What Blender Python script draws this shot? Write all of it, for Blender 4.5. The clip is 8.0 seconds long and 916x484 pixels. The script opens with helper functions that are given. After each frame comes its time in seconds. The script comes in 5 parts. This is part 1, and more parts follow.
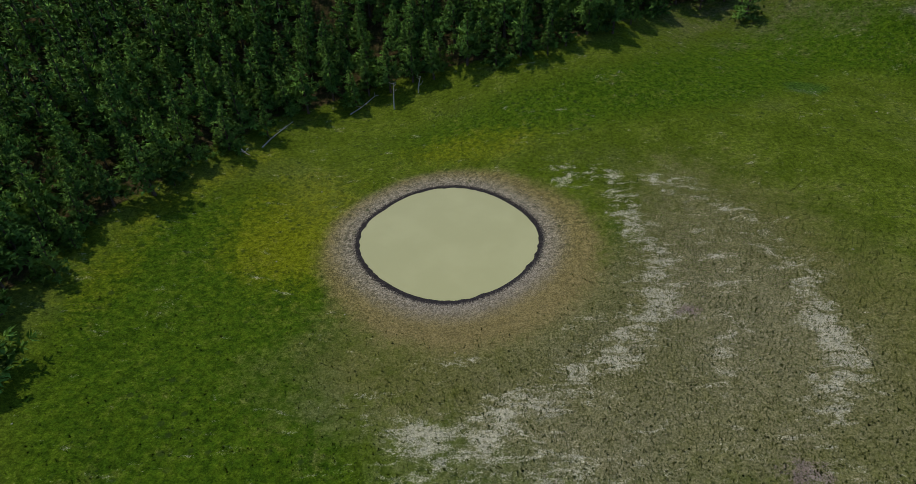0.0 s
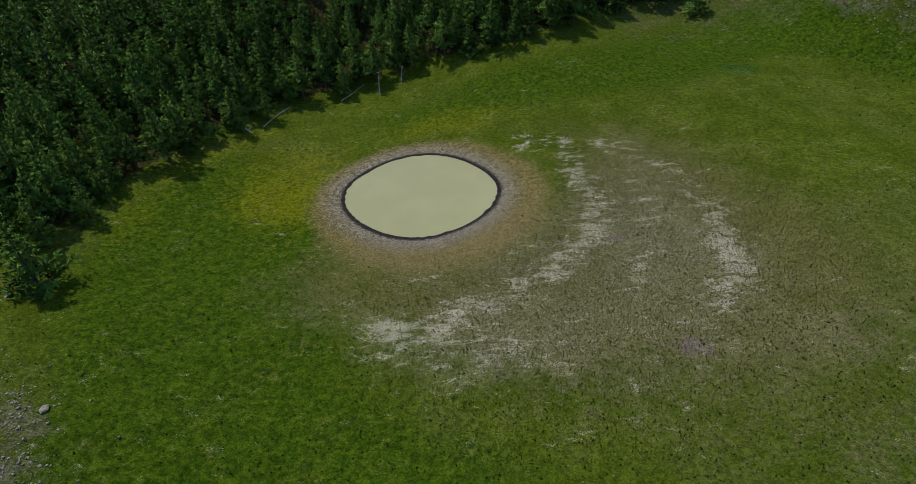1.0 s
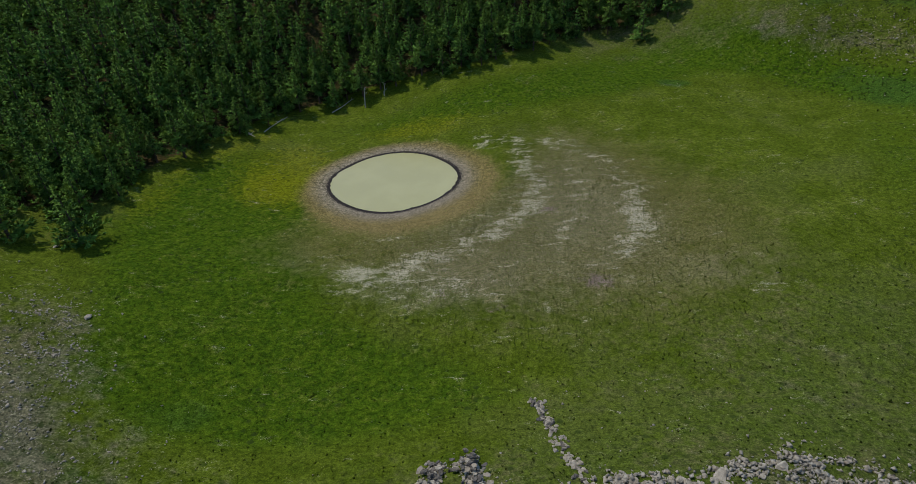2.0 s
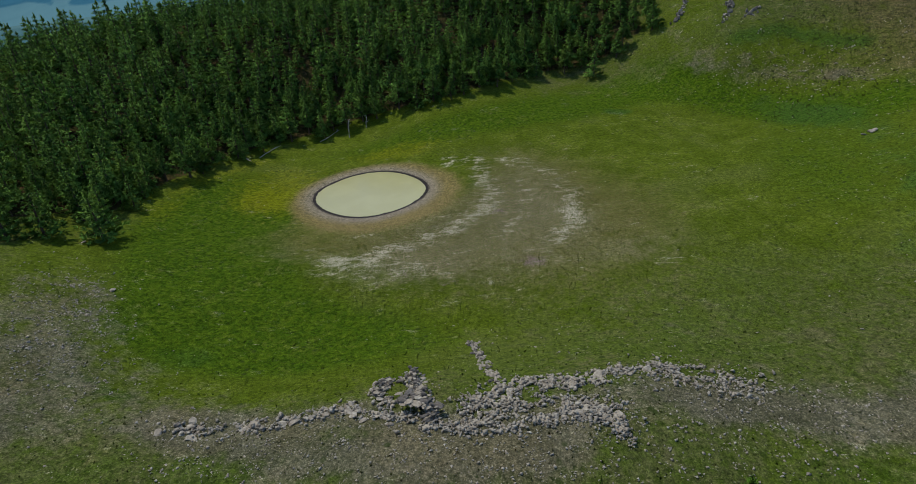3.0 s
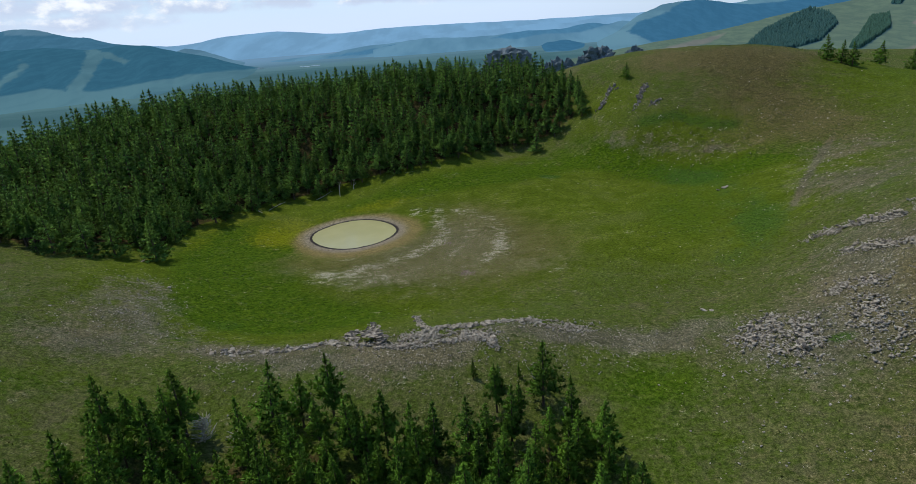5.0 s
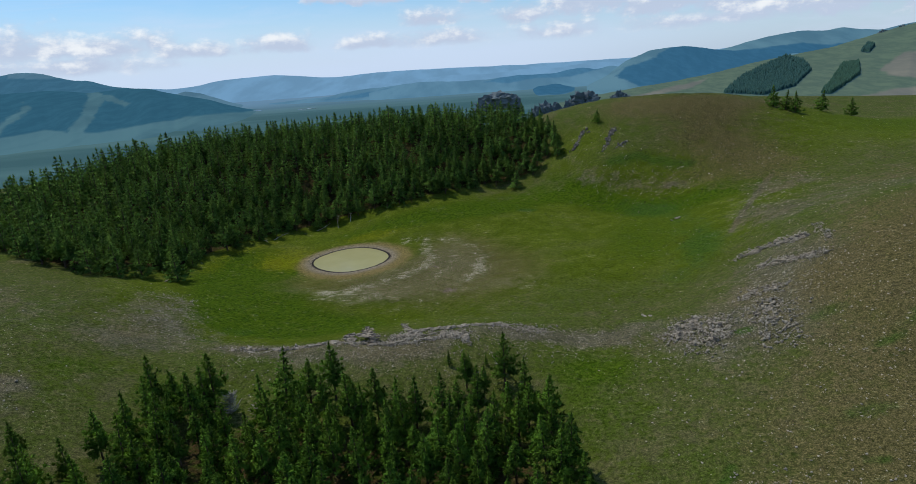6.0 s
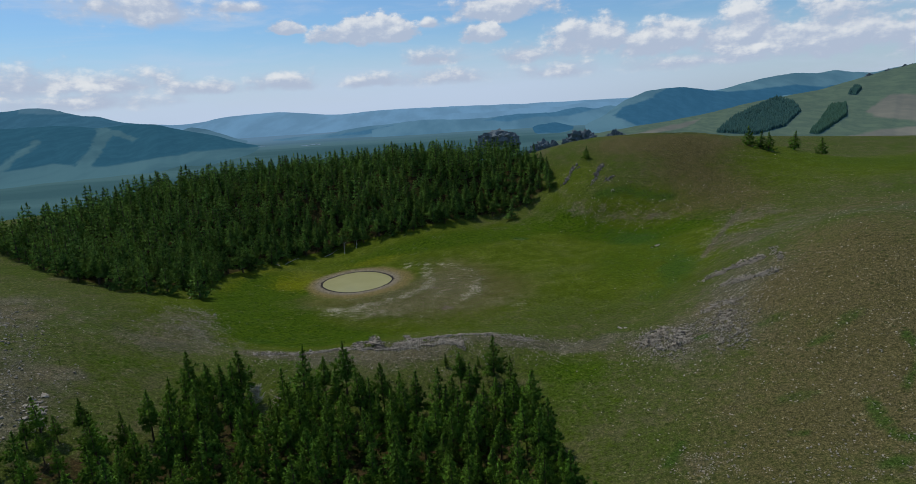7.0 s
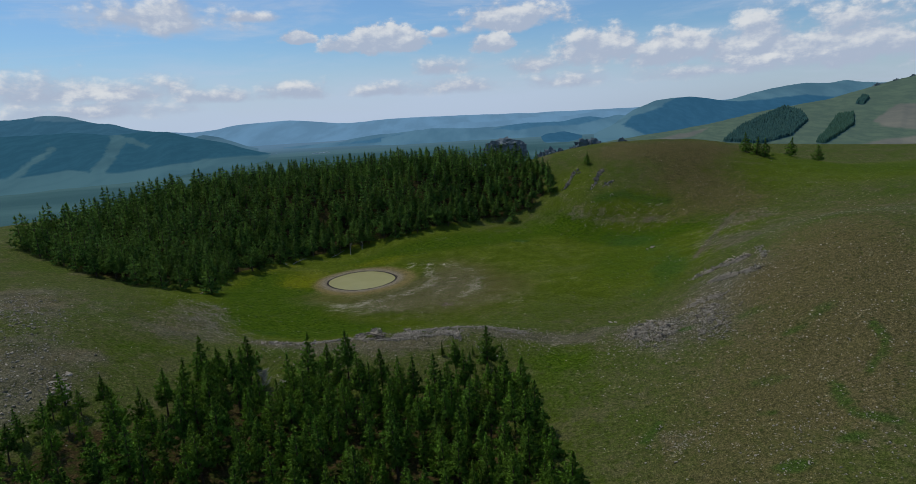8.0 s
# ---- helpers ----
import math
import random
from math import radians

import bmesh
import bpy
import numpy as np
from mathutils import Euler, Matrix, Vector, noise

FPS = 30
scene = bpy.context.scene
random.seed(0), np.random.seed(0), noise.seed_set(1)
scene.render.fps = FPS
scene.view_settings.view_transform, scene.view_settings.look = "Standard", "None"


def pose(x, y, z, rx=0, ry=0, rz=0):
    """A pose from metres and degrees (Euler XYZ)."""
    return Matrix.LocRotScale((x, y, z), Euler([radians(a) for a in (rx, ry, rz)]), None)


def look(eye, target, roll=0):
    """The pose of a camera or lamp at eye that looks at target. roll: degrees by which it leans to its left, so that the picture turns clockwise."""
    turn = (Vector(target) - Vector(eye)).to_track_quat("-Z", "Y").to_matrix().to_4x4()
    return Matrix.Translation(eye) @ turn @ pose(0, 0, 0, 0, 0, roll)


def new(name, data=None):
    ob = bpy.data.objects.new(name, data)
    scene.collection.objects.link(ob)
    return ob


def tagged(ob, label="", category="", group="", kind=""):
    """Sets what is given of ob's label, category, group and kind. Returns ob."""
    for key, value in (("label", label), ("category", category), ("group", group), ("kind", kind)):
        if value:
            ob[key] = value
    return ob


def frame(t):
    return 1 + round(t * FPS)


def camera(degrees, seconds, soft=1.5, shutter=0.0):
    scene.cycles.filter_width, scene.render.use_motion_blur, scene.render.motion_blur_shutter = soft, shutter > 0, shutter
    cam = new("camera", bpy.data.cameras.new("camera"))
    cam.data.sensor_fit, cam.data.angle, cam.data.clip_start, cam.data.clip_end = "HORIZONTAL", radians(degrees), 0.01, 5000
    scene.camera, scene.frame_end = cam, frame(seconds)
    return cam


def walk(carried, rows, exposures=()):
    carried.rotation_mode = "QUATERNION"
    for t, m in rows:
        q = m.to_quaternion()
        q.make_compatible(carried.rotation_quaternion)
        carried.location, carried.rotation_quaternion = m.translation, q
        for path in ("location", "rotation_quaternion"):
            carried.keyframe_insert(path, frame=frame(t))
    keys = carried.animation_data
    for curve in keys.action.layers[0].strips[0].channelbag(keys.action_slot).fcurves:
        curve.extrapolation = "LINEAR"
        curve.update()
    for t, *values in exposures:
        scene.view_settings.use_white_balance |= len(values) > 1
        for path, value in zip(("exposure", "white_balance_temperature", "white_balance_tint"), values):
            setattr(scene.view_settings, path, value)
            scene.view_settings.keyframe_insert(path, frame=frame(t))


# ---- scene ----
cam = camera(75, 8.0, soft=0.5)
EXPOSURES = [(0.0, -0.32), (1.5, -0.28), (3.0, -0.15), (4.5, -0.12), (6.5, -0.48), (8.0, -0.72)]
PATH = [
    (0, (4.220, -55.049, 43.291), (4.132, -53.477, 42.057), -3.40),
    (0.5, (6.560, -61.858, 43.327), (6.461, -60.280, 42.103), -4.07),
    (1, (9.377, -70.032, 43.144), (9.269, -68.421, 41.964), -4.56),
    (1.5, (12.666, -78.990, 43.590), (12.550, -77.343, 42.462), -4.91),
    (1.7, (13.993, -82.696, 43.717), (13.877, -81.035, 42.609), -4.60),
    (2.8, (20.251, -101.281, 43.497), (20.153, -99.528, 42.539), -5.07),
    (3, (21.553, -104.979, 43.991), (21.459, -103.212, 43.058), -5.04),
    (3.5, (24.340, -113.873, 45.116), (24.253, -112.076, 44.242), -5.00),
    (4, (26.751, -123.082, 46.325), (26.671, -121.256, 45.512), -4.93),
    (4.5, (28.593, -132.316, 47.350), (28.524, -130.463, 46.599), -4.75),
    (4.7, (29.180, -136.012, 47.833), (29.117, -134.150, 47.104), -4.58),
    (5.8, (32.644, -156.593, 50.095), (32.611, -154.682, 49.506), -4.19),
    (6, (32.934, -160.707, 50.767), (32.907, -158.790, 50.200), -4.15),
    (6.5, (32.950, -170.407, 51.533), (32.936, -168.472, 51.029), -3.80),
    (7, (33.593, -175.900, 51.455), (33.573, -173.951, 51.004), -3.68),
    (7.5, (34.601, -179.500, 50.817), (34.572, -177.543, 50.404), -3.57),
    (8, (35.900, -182.800, 50.299), (35.852, -180.845, 49.878), -3.50),
]
walk(cam, [(t, look(eye, target, roll)) for t, eye, target, roll in PATH], exposures=EXPOSURES)
# ---- sky and sun ----
SUN_FROM = Vector((-0.43, 0.36, 1.0))


def new_tree(nt):
    nt.nodes.clear()
    return nt


def val(nt, x, socket):
    """Put a number, a colour or another node's socket into a socket."""
    if isinstance(x, bpy.types.NodeSocket):
        nt.links.new(x, socket)
    elif x is not None:
        socket.default_value = (*x, 1.0) if isinstance(x, tuple) and len(x) == 3 and socket.type == "RGBA" else x


def calc(nt, op, a, b=None, c=None):
    n = nt.nodes.new("ShaderNodeMath")
    n.operation = op
    for k, x in enumerate((a, b, c)):
        val(nt, x, n.inputs[k])
    return n.outputs[0]


def step(nt, x, lo, hi, a=0.0, b=1.0):
    n = nt.nodes.new("ShaderNodeMapRange")
    n.interpolation_type = "SMOOTHSTEP"
    for k, v in enumerate((x, lo, hi, a, b)):
        val(nt, v, n.inputs[k])
    return n.outputs[0]


def blend(nt, fac, a, b, how="MIX"):
    n = nt.nodes.new("ShaderNodeMix")
    n.data_type, n.blend_type = "RGBA", how
    val(nt, fac, n.inputs[0])
    val(nt, a, n.inputs[6])
    val(nt, b, n.inputs[7])
    return n.outputs[2]


def grain(nt, where, scale, detail=3.0, rough=0.55, warp=0.0):
    n = nt.nodes.new("ShaderNodeTexNoise")
    val(nt, where, n.inputs["Vector"])
    for key, x in (("Scale", scale), ("Detail", detail), ("Roughness", rough), ("Distortion", warp)):
        n.inputs[key].default_value = x
    return n.outputs[0]


def place_of(nt):
    return nt.nodes.new("ShaderNodeNewGeometry").outputs["Position"]


def attr(nt, name):
    n = nt.nodes.new("ShaderNodeAttribute")
    n.attribute_name = name
    return n.outputs["Fac"]


def stretch(nt, where, sx, sy, sz):
    n = nt.nodes.new("ShaderNodeMapping")
    val(nt, where, n.inputs[0])
    n.inputs["Scale"].default_value = (sx, sy, sz)
    return n.outputs[0]


world = bpy.data.worlds.new("sky")
scene.world = world
world.use_nodes = True
nt = new_tree(world.node_tree)
sky = nt.nodes.new("ShaderNodeTexSky")
sky.sky_type, sky.sun_disc = "NISHITA", False
sky.sun_elevation, sky.sun_rotation = math.atan2(SUN_FROM.z, SUN_FROM.xy.length), math.atan2(SUN_FROM.x, SUN_FROM.y)
sky.air_density, sky.dust_density, sky.ozone_density = 1.0, 0.6, 2.0
direction = nt.nodes.new("ShaderNodeTexCoord").outputs["Generated"]
axes = nt.nodes.new("ShaderNodeSeparateXYZ")
nt.links.new(direction, axes.inputs[0])
azimuth = calc(nt, "DEGREES", calc(nt, "ARCTAN2", axes.outputs[0], axes.outputs[1]))
height = calc(nt, "DEGREES", calc(nt, "ARCSINE", axes.outputs[2]))
dome = nt.nodes.new("ShaderNodeCombineXYZ")
nt.links.new(azimuth, dome.inputs[0])
nt.links.new(calc(nt, "MULTIPLY", height, 1.55), dome.inputs[1])
puff = grain(nt, dome.outputs[0], 0.34, 9.0, 0.58)
above = nt.nodes.new("ShaderNodeVectorMath")
above.inputs[1].default_value = (-0.5, 0.8, 0.0)
nt.links.new(dome.outputs[0], above.inputs[0])
lit_side = grain(nt, above.outputs[0], 0.34, 9.0, 0.58)
wisp = grain(nt, stretch(nt, dome.outputs[0], 0.30, 1.2, 1.0), 0.16, 7.0, 0.6, 0.4)
lumpy = calc(nt, "MULTIPLY", calc(nt, "SUBTRACT", puff, 0.46), 2.2)
facing = calc(nt, "MULTIPLY", calc(nt, "SUBTRACT", puff, lit_side), 3.2)


def cloud(az, el, wide, tall, soft):
    """How much of a cumulus with a flat base covers a direction, and how far up its heap the direction is."""
    u = calc(nt, "DIVIDE", calc(nt, "SUBTRACT", azimuth, az), wide)
    v = calc(nt, "DIVIDE", calc(nt, "SUBTRACT", height, el), tall)
    w = calc(nt, "MAXIMUM", v, calc(nt, "MULTIPLY", v, -2.0))
    r = calc(nt, "SQRT", calc(nt, "ADD", calc(nt, "MULTIPLY", u, u), calc(nt, "MULTIPLY", w, w)))
    return step(nt, calc(nt, "ADD", calc(nt, "SUBTRACT", 1.0, r), lumpy), 0.0, soft), v


hazy_west = step(nt, azimuth, 0.0, 35.0, 0.90, 0.52)
haze = step(nt, calc(nt, "ADD", height, calc(nt, "MULTIPLY", calc(nt, "SUBTRACT", wisp, 0.5), 9.0)), 7.0, 0.5, 0.0, hazy_west)
clear = blend(nt, 1.0, sky.outputs[0], (0.92, 1.27, 1.60), "MULTIPLY")
clear = blend(nt, step(nt, wisp, 0.46, 0.68, 0.0, 0.55), clear, (7.9, 9.1, 11.2))
clear = blend(nt, haze, clear, (7.6, 9.2, 11.9))
cover, heap = 0.0, 0.0
for az, el, wide, tall, soft in ((-26.0, 8.8, 7.5, 2.6, 0.8), (-18.5, 9.0, 3.5, 0.8, 0.8), (-14.6, 7.2, 1.7, 0.9, 0.35), (-7.4, 6.6, 4.8, 2.0, 0.35), (-2.0, 7.1, 1.0, 0.7, 0.6), (4.3, 7.7, 5.2, 2.0, 0.5),
                                 (2.8, 5.9, 2.0, 1.5, 0.4), (12.5, 4.6, 5.5, 2.6, 0.6), (18.5, 4.0, 5.0, 2.6, 0.6), (25.0, 3.6, 6.5, 3.4, 0.6), (32.0, 3.4, 6.5, 3.8, 0.6), (39.5, 3.2, 7.0, 3.6, 0.6),
                                 (-1.6, 4.0, 4.0, 1.3, 0.9), (7.0, 3.8, 3.4, 1.5, 0.8), (22.0, 2.2, 9.0, 1.2, 1.0), (-33.8, 3.1, 6.5, 2.6, 0.9), (-28.0, 3.0, 6.0, 1.9, 0.9), (-31.0, 1.8, 9.0, 1.5, 1.0),
                                 (-22.5, 2.5, 4.6, 1.1, 0.9), (-15.3, 2.6, 4.2, 1.4, 0.8), (-7.5, 2.3, 4.2, 1.0, 0.9), (-1.0, 2.3, 6.5, 1.3, 0.9), (10.0, 2.2, 5.0, 1.3, 1.0)):
    part_cover, up = cloud(az, el, wide, tall, soft)
    heap = calc(nt, "ADD", calc(nt, "MULTIPLY", heap, calc(nt, "SUBTRACT", 1.0, part_cover)), calc(nt, "MULTIPLY", up, part_cover))
    cover = calc(nt, "MAXIMUM", cover, part_cover)
shade = step(nt, calc(nt, "ADD", calc(nt, "MULTIPLY", heap, 0.8), facing), -0.15, 0.95)
white = blend(nt, shade, (6.5, 7.6, 9.7), (11.3, 11.7, 12.2))
both = blend(nt, calc(nt, "MULTIPLY", cover, 0.94), clear, white)
back = nt.nodes.new("ShaderNodeBackground")
nt.links.new(both, back.inputs[0])
back.inputs[1].default_value = 0.10
nt.links.new(back.outputs[0], nt.nodes.new("ShaderNodeOutputWorld").inputs[0])

sun = new("sun", bpy.data.lights.new("sun", "SUN"))
sun.data.energy, sun.data.angle, sun.data.color = 3.2, radians(0.6), (1.0, 0.95, 0.86)
sun.matrix_world = look(SUN_FROM * 100, (0, 0, 0))


# ---- materials ----
def material(name):
    m = bpy.data.materials.new(name)
    m.use_nodes = True
    return m, new_tree(m.node_tree)


def finish(nt, colour, rough=0.8, bump=None, strength=0.5, distance=0.1, gloss=0.3, haze_glow=None, glow_strength=0.0, translucent=0.0):
    s = nt.nodes.new("ShaderNodeBsdfPrincipled")
    val(nt, colour, s.inputs["Base Color"])
    val(nt, rough, s.inputs["Roughness"])
    s.inputs["Specular IOR Level"].default_value = gloss
    if haze_glow is not None:
        val(nt, haze_glow, s.inputs["Emission Color"])
        s.inputs["Emission Strength"].default_value = glow_strength
    if bump is not None:
        n = nt.nodes.new("ShaderNodeBump")
        n.inputs["Strength"].default_value, n.inputs["Distance"].default_value = strength, distance
        nt.links.new(bump, n.inputs["Height"])
        nt.links.new(n.outputs[0], s.inputs["Normal"])
    top = s.outputs[0]
    if translucent:
        leaf, mixer = nt.nodes.new("ShaderNodeBsdfTranslucent"), nt.nodes.new("ShaderNodeMixShader")
        val(nt, colour, leaf.inputs[0])
        mixer.inputs[0].default_value = translucent
        nt.links.new(top, mixer.inputs[1])
        nt.links.new(leaf.outputs[0], mixer.inputs[2])
        top = mixer.outputs[0]
    nt.links.new(top, nt.nodes.new("ShaderNodeOutputMaterial").inputs[0])


def dots(nt, where, scale, size):
    """1 in small round spots strewn at random, 0 between them."""
    n = nt.nodes.new("ShaderNodeTexVoronoi")
    val(nt, where, n.inputs["Vector"])
    n.inputs["Scale"].default_value = scale
    return step(nt, n.outputs["Distance"], size, size * 0.55)


def ground_material():
    m, nt = material("meadow_and_hillside")
    p = place_of(nt)

    def off(x, k):
        return calc(nt, "MULTIPLY", calc(nt, "SUBTRACT", x, 0.5), k)

    def uneven(name, *terms):
        x = attr(nt, name)
        for n, k in terms:
            x = calc(nt, "ADD", x, off(n, k))
        return x

    broad, mid, fine, tiny = grain(nt, p, 0.05, 5, 0.6), grain(nt, p, 0.22, 5, 0.62), grain(nt, p, 1.1, 6, 0.68), grain(nt, p, 6.0, 5, 0.7)
    patch, grit = grain(nt, p, 0.5, 5, 0.7), grain(nt, p, 17.0, 3, 0.7)
    # grass of the basin: olive in the open meadow, deep green in patches, yellow where it flowers
    g = blend(nt, step(nt, mid, 0.36, 0.64), (0.064, 0.090, 0.007), (0.091, 0.121, 0.012))
    g = blend(nt, step(nt, broad, 0.50, 0.66, 0.0, 0.55), g, (0.096, 0.112, 0.026))
    g = blend(nt, step(nt, patch, 0.54, 0.70, 0.0, 0.45), g, (0.040, 0.072, 0.006))
    g = blend(nt, step(nt, uneven("deep", (mid, 0.9), (fine, 0.5)), 0.25, 0.85), g, blend(nt, step(nt, fine, 0.38, 0.64), (0.035, 0.069, 0.004), (0.066, 0.106, 0.006)))
    g = blend(nt, step(nt, uneven("yellow", (fine, 1.3), (patch, 1.0), (mid, 0.5)), 0.1, 1.1, 0.0, 0.7), g, (0.158, 0.162, 0.007))
    # thin dry grass
    dry = blend(nt, step(nt, fine, 0.36, 0.64), (0.063, 0.085, 0.017), (0.101, 0.107, 0.039))
    dry = blend(nt, step(nt, patch, 0.50, 0.66, 0.0, 0.6), dry, (0.052, 0.076, 0.012))
    dry = blend(nt, step(nt, broad, 0.50, 0.62, 0.0, 0.55), dry, (0.056, 0.092, 0.010))
    dry = blend(nt, step(nt, grain(nt, p, 0.13, 5, 0.65), 0.53, 0.64, 0.0, 0.55), dry, (0.116, 0.102, 0.057))
    c = blend(nt, step(nt, uneven("dry", (mid, 0.8), (fine, 0.6)), 0.2, 0.8), g, dry)
    # stony soil, with grass left between
    soil = blend(nt, step(nt, mid, 0.36, 0.64), (0.088, 0.078, 0.058), (0.144, 0.128, 0.099))
    soil = blend(nt, step(nt, grain(nt, p, 0.07, 4, 0.6), 0.44, 0.60, 0.0, 0.6), soil, (0.142, 0.110, 0.073))
    soil = blend(nt, step(nt, grain(nt, p, 2.2, 6, 0.8), 0.52, 0.62, 0.0, 0.6), soil, (0.066, 0.066, 0.034))
    soil = blend(nt, step(nt, tiny, 0.54, 0.66, 0.0, 0.6), soil, (0.235, 0.208, 0.150))
    bare = uneven("bare", (fine, 0.8), (tiny, 0.6), (mid, 1.0), (patch, 1.0))
    c = blend(nt, step(nt, bare, 0.28, 0.95, 0.0, 0.84), c, soil)
    # brown heath over the dry hill
    brush = blend(nt, step(nt, tiny, 0.40, 0.62), (0.088, 0.076, 0.032), (0.140, 0.111, 0.056))
    c = blend(nt, step(nt, uneven("heath", (fine, 0.6), (tiny, 0.6), (patch, 0.7), (mid, 0.8)), 0.18, 0.95, 0.0, 0.85), c, brush)
    # worn olive turf round the pond
    c = blend(nt, step(nt, uneven("worn", (mid, 0.7), (fine, 0.7), (patch, 0.5)), 0.15, 0.95, 0.0, 0.75), c, blend(nt, step(nt, tiny, 0.38, 0.62), (0.108, 0.100, 0.028), (0.172, 0.150, 0.060)))
    # salt crust in arcs round the pond, on pale trodden ground
    pale = uneven("pale", (mid, 0.5), (fine, 0.6), (patch, 0.6))
    ground_tan = blend(nt, step(nt, tiny, 0.40, 0.62), (0.180, 0.160, 0.086), (0.275, 0.244, 0.158))
    c = blend(nt, step(nt, pale, 0.10, 0.95, 0.0, 0.60), c, ground_tan)
    streak = grain(nt, stretch(nt, p, 0.55, 1.25, 1.0), 0.75, 7, 0.72, 0.5)
    salt = uneven("salt", (streak, 3.0), (mid, 0.8), (tiny, 1.0), (grit, 1.1))
    c = blend(nt, step(nt, salt, 0.40, 0.90, 0.0, 0.82), c, blend(nt, step(nt, grit, 0.38, 0.6), (0.290, 0.262, 0.175), (0.540, 0.500, 0.375)))
    # mauve clover in small patches
    c = blend(nt, step(nt, uneven("clover", (fine, 1.6), (tiny, 1.6)), 0.35, 0.9, 0.0, 0.65), c, (0.200, 0.135, 0.150))
    # a trodden olive-brown ring, grey mud and a wet dark rim
    shore = attr(nt, "shore")
    c = blend(nt, step(nt, uneven("ring", (mid, 0.35), (fine, 0.4)), 0.0, 0.42, 0.0, 0.92), c, blend(nt, step(nt, tiny, 0.38, 0.64), (0.150, 0.114, 0.042), (0.230, 0.180, 0.080)))
    mud = blend(nt, step(nt, tiny, 0.38, 0.64), (0.150, 0.122, 0.090), (0.310, 0.266, 0.218))
    near_water = calc(nt, "ADD", calc(nt, "ADD", shore, off(fine, 2.2)), off(tiny, 2.0))
    c = blend(nt, step(nt, near_water, 4.6, 0.9, 0.0, 0.9), c, mud)
    c = blend(nt, step(nt, calc(nt, "ADD", calc(nt, "ADD", shore, off(tiny, 1.3)), off(grit, 1.0)), 1.05, 0.58), c, (0.034, 0.029, 0.030))
    # dark herbs; along the gully the fold's shade is painted in too
    c = blend(nt, step(nt, uneven("herb_and_shade", (mid, 1.0), (fine, 0.9)), 0.25, 0.85, 0.0, 0.8), c, blend(nt, step(nt, tiny, 0.4, 0.62), (0.028, 0.066, 0.009), (0.050, 0.098, 0.016)))
    # needles and dead wood under the trees
    litter = blend(nt, step(nt, fine, 0.42, 0.62), (0.030, 0.032, 0.010), (0.078, 0.054, 0.027))
    c = blend(nt, step(nt, uneven("litter", (fine, 1.0)), 0.35, 0.65), c, litter)
    # the wide valley, tinted bluer and paler with distance: haze put into the colour
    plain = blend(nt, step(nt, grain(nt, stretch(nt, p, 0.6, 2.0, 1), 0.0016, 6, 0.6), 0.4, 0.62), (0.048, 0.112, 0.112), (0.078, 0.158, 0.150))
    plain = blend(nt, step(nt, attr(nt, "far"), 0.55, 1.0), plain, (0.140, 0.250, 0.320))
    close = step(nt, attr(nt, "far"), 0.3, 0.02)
    # tussocks, their shading multiplied into the colour; small dark plants and bits of pale stone
    tuft = grain(nt, p, 6.0, 7, 0.82)
    lumps = grain(nt, p, 2.0, 5, 0.75)
    shaded = blend(nt, step(nt, tuft, 0.36, 0.64), (0.56, 0.58, 0.50), (1.40, 1.38, 1.30))
    shaded = blend(nt, 1.0, shaded, blend(nt, step(nt, lumps, 0.36, 0.62), (0.64, 0.67, 0.64), (1.30, 1.28, 1.22)), "MULTIPLY")
    trodden = step(nt, calc(nt, "ADD", attr(nt, "worn"), attr(nt, "pale")), 0.1, 0.9, 1.0, 0.50)
    c = blend(nt, trodden, c, blend(nt, 1.0, c, shaded, "MULTIPLY"))
    rough_land = step(nt, calc(nt, "ADD", calc(nt, "ADD", attr(nt, "dry"), attr(nt, "bare")), attr(nt, "heath")), 0.2, 0.9, 0.0, 1.0)
    pebbly = blend(nt, step(nt, grain(nt, p, 3.6, 5, 0.85), 0.42, 0.60), (0.72, 0.74, 0.70), (1.22, 1.21, 1.20))
    c = blend(nt, rough_land, c, blend(nt, 1.0, c, pebbly, "MULTIPLY"))
    plants = calc(nt, "MULTIPLY", dots(nt, p, 1.25, 0.20), calc(nt, "MULTIPLY", step(nt, mid, 0.45, 0.60, 0.0, 0.75), step(nt, attr(nt, "worn"), 0.1, 0.5, 1.0, 0.15)))
    c = blend(nt, plants, c, (0.018, 0.034, 0.006))
    brushy = calc(nt, "MULTIPLY", dots(nt, p, 0.62, 0.24), calc(nt, "MULTIPLY", step(nt, grain(nt, p, 0.11, 4, 0.6), 0.46, 0.58, 0.0, 0.7), step(nt, attr(nt, "worn"), 0.1, 0.5, 1.0, 0.1)))
    c = blend(nt, brushy, c, (0.026, 0.042, 0.008))
    c = blend(nt, calc(nt, "MULTIPLY", dots(nt, p, 0.95, 0.085), calc(nt, "MULTIPLY", rough_land, step(nt, patch, 0.46, 0.58, 0.0, 0.6))), c, (0.280, 0.258, 0.195))
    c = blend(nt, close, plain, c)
    relief = calc(nt, "ADD", calc(nt, "MULTIPLY", fine, 1.0), calc(nt, "MULTIPLY", tiny, 0.8))
    finish(nt, c, 1.0, relief, 0.6, 0.30, 0.03)
    return m


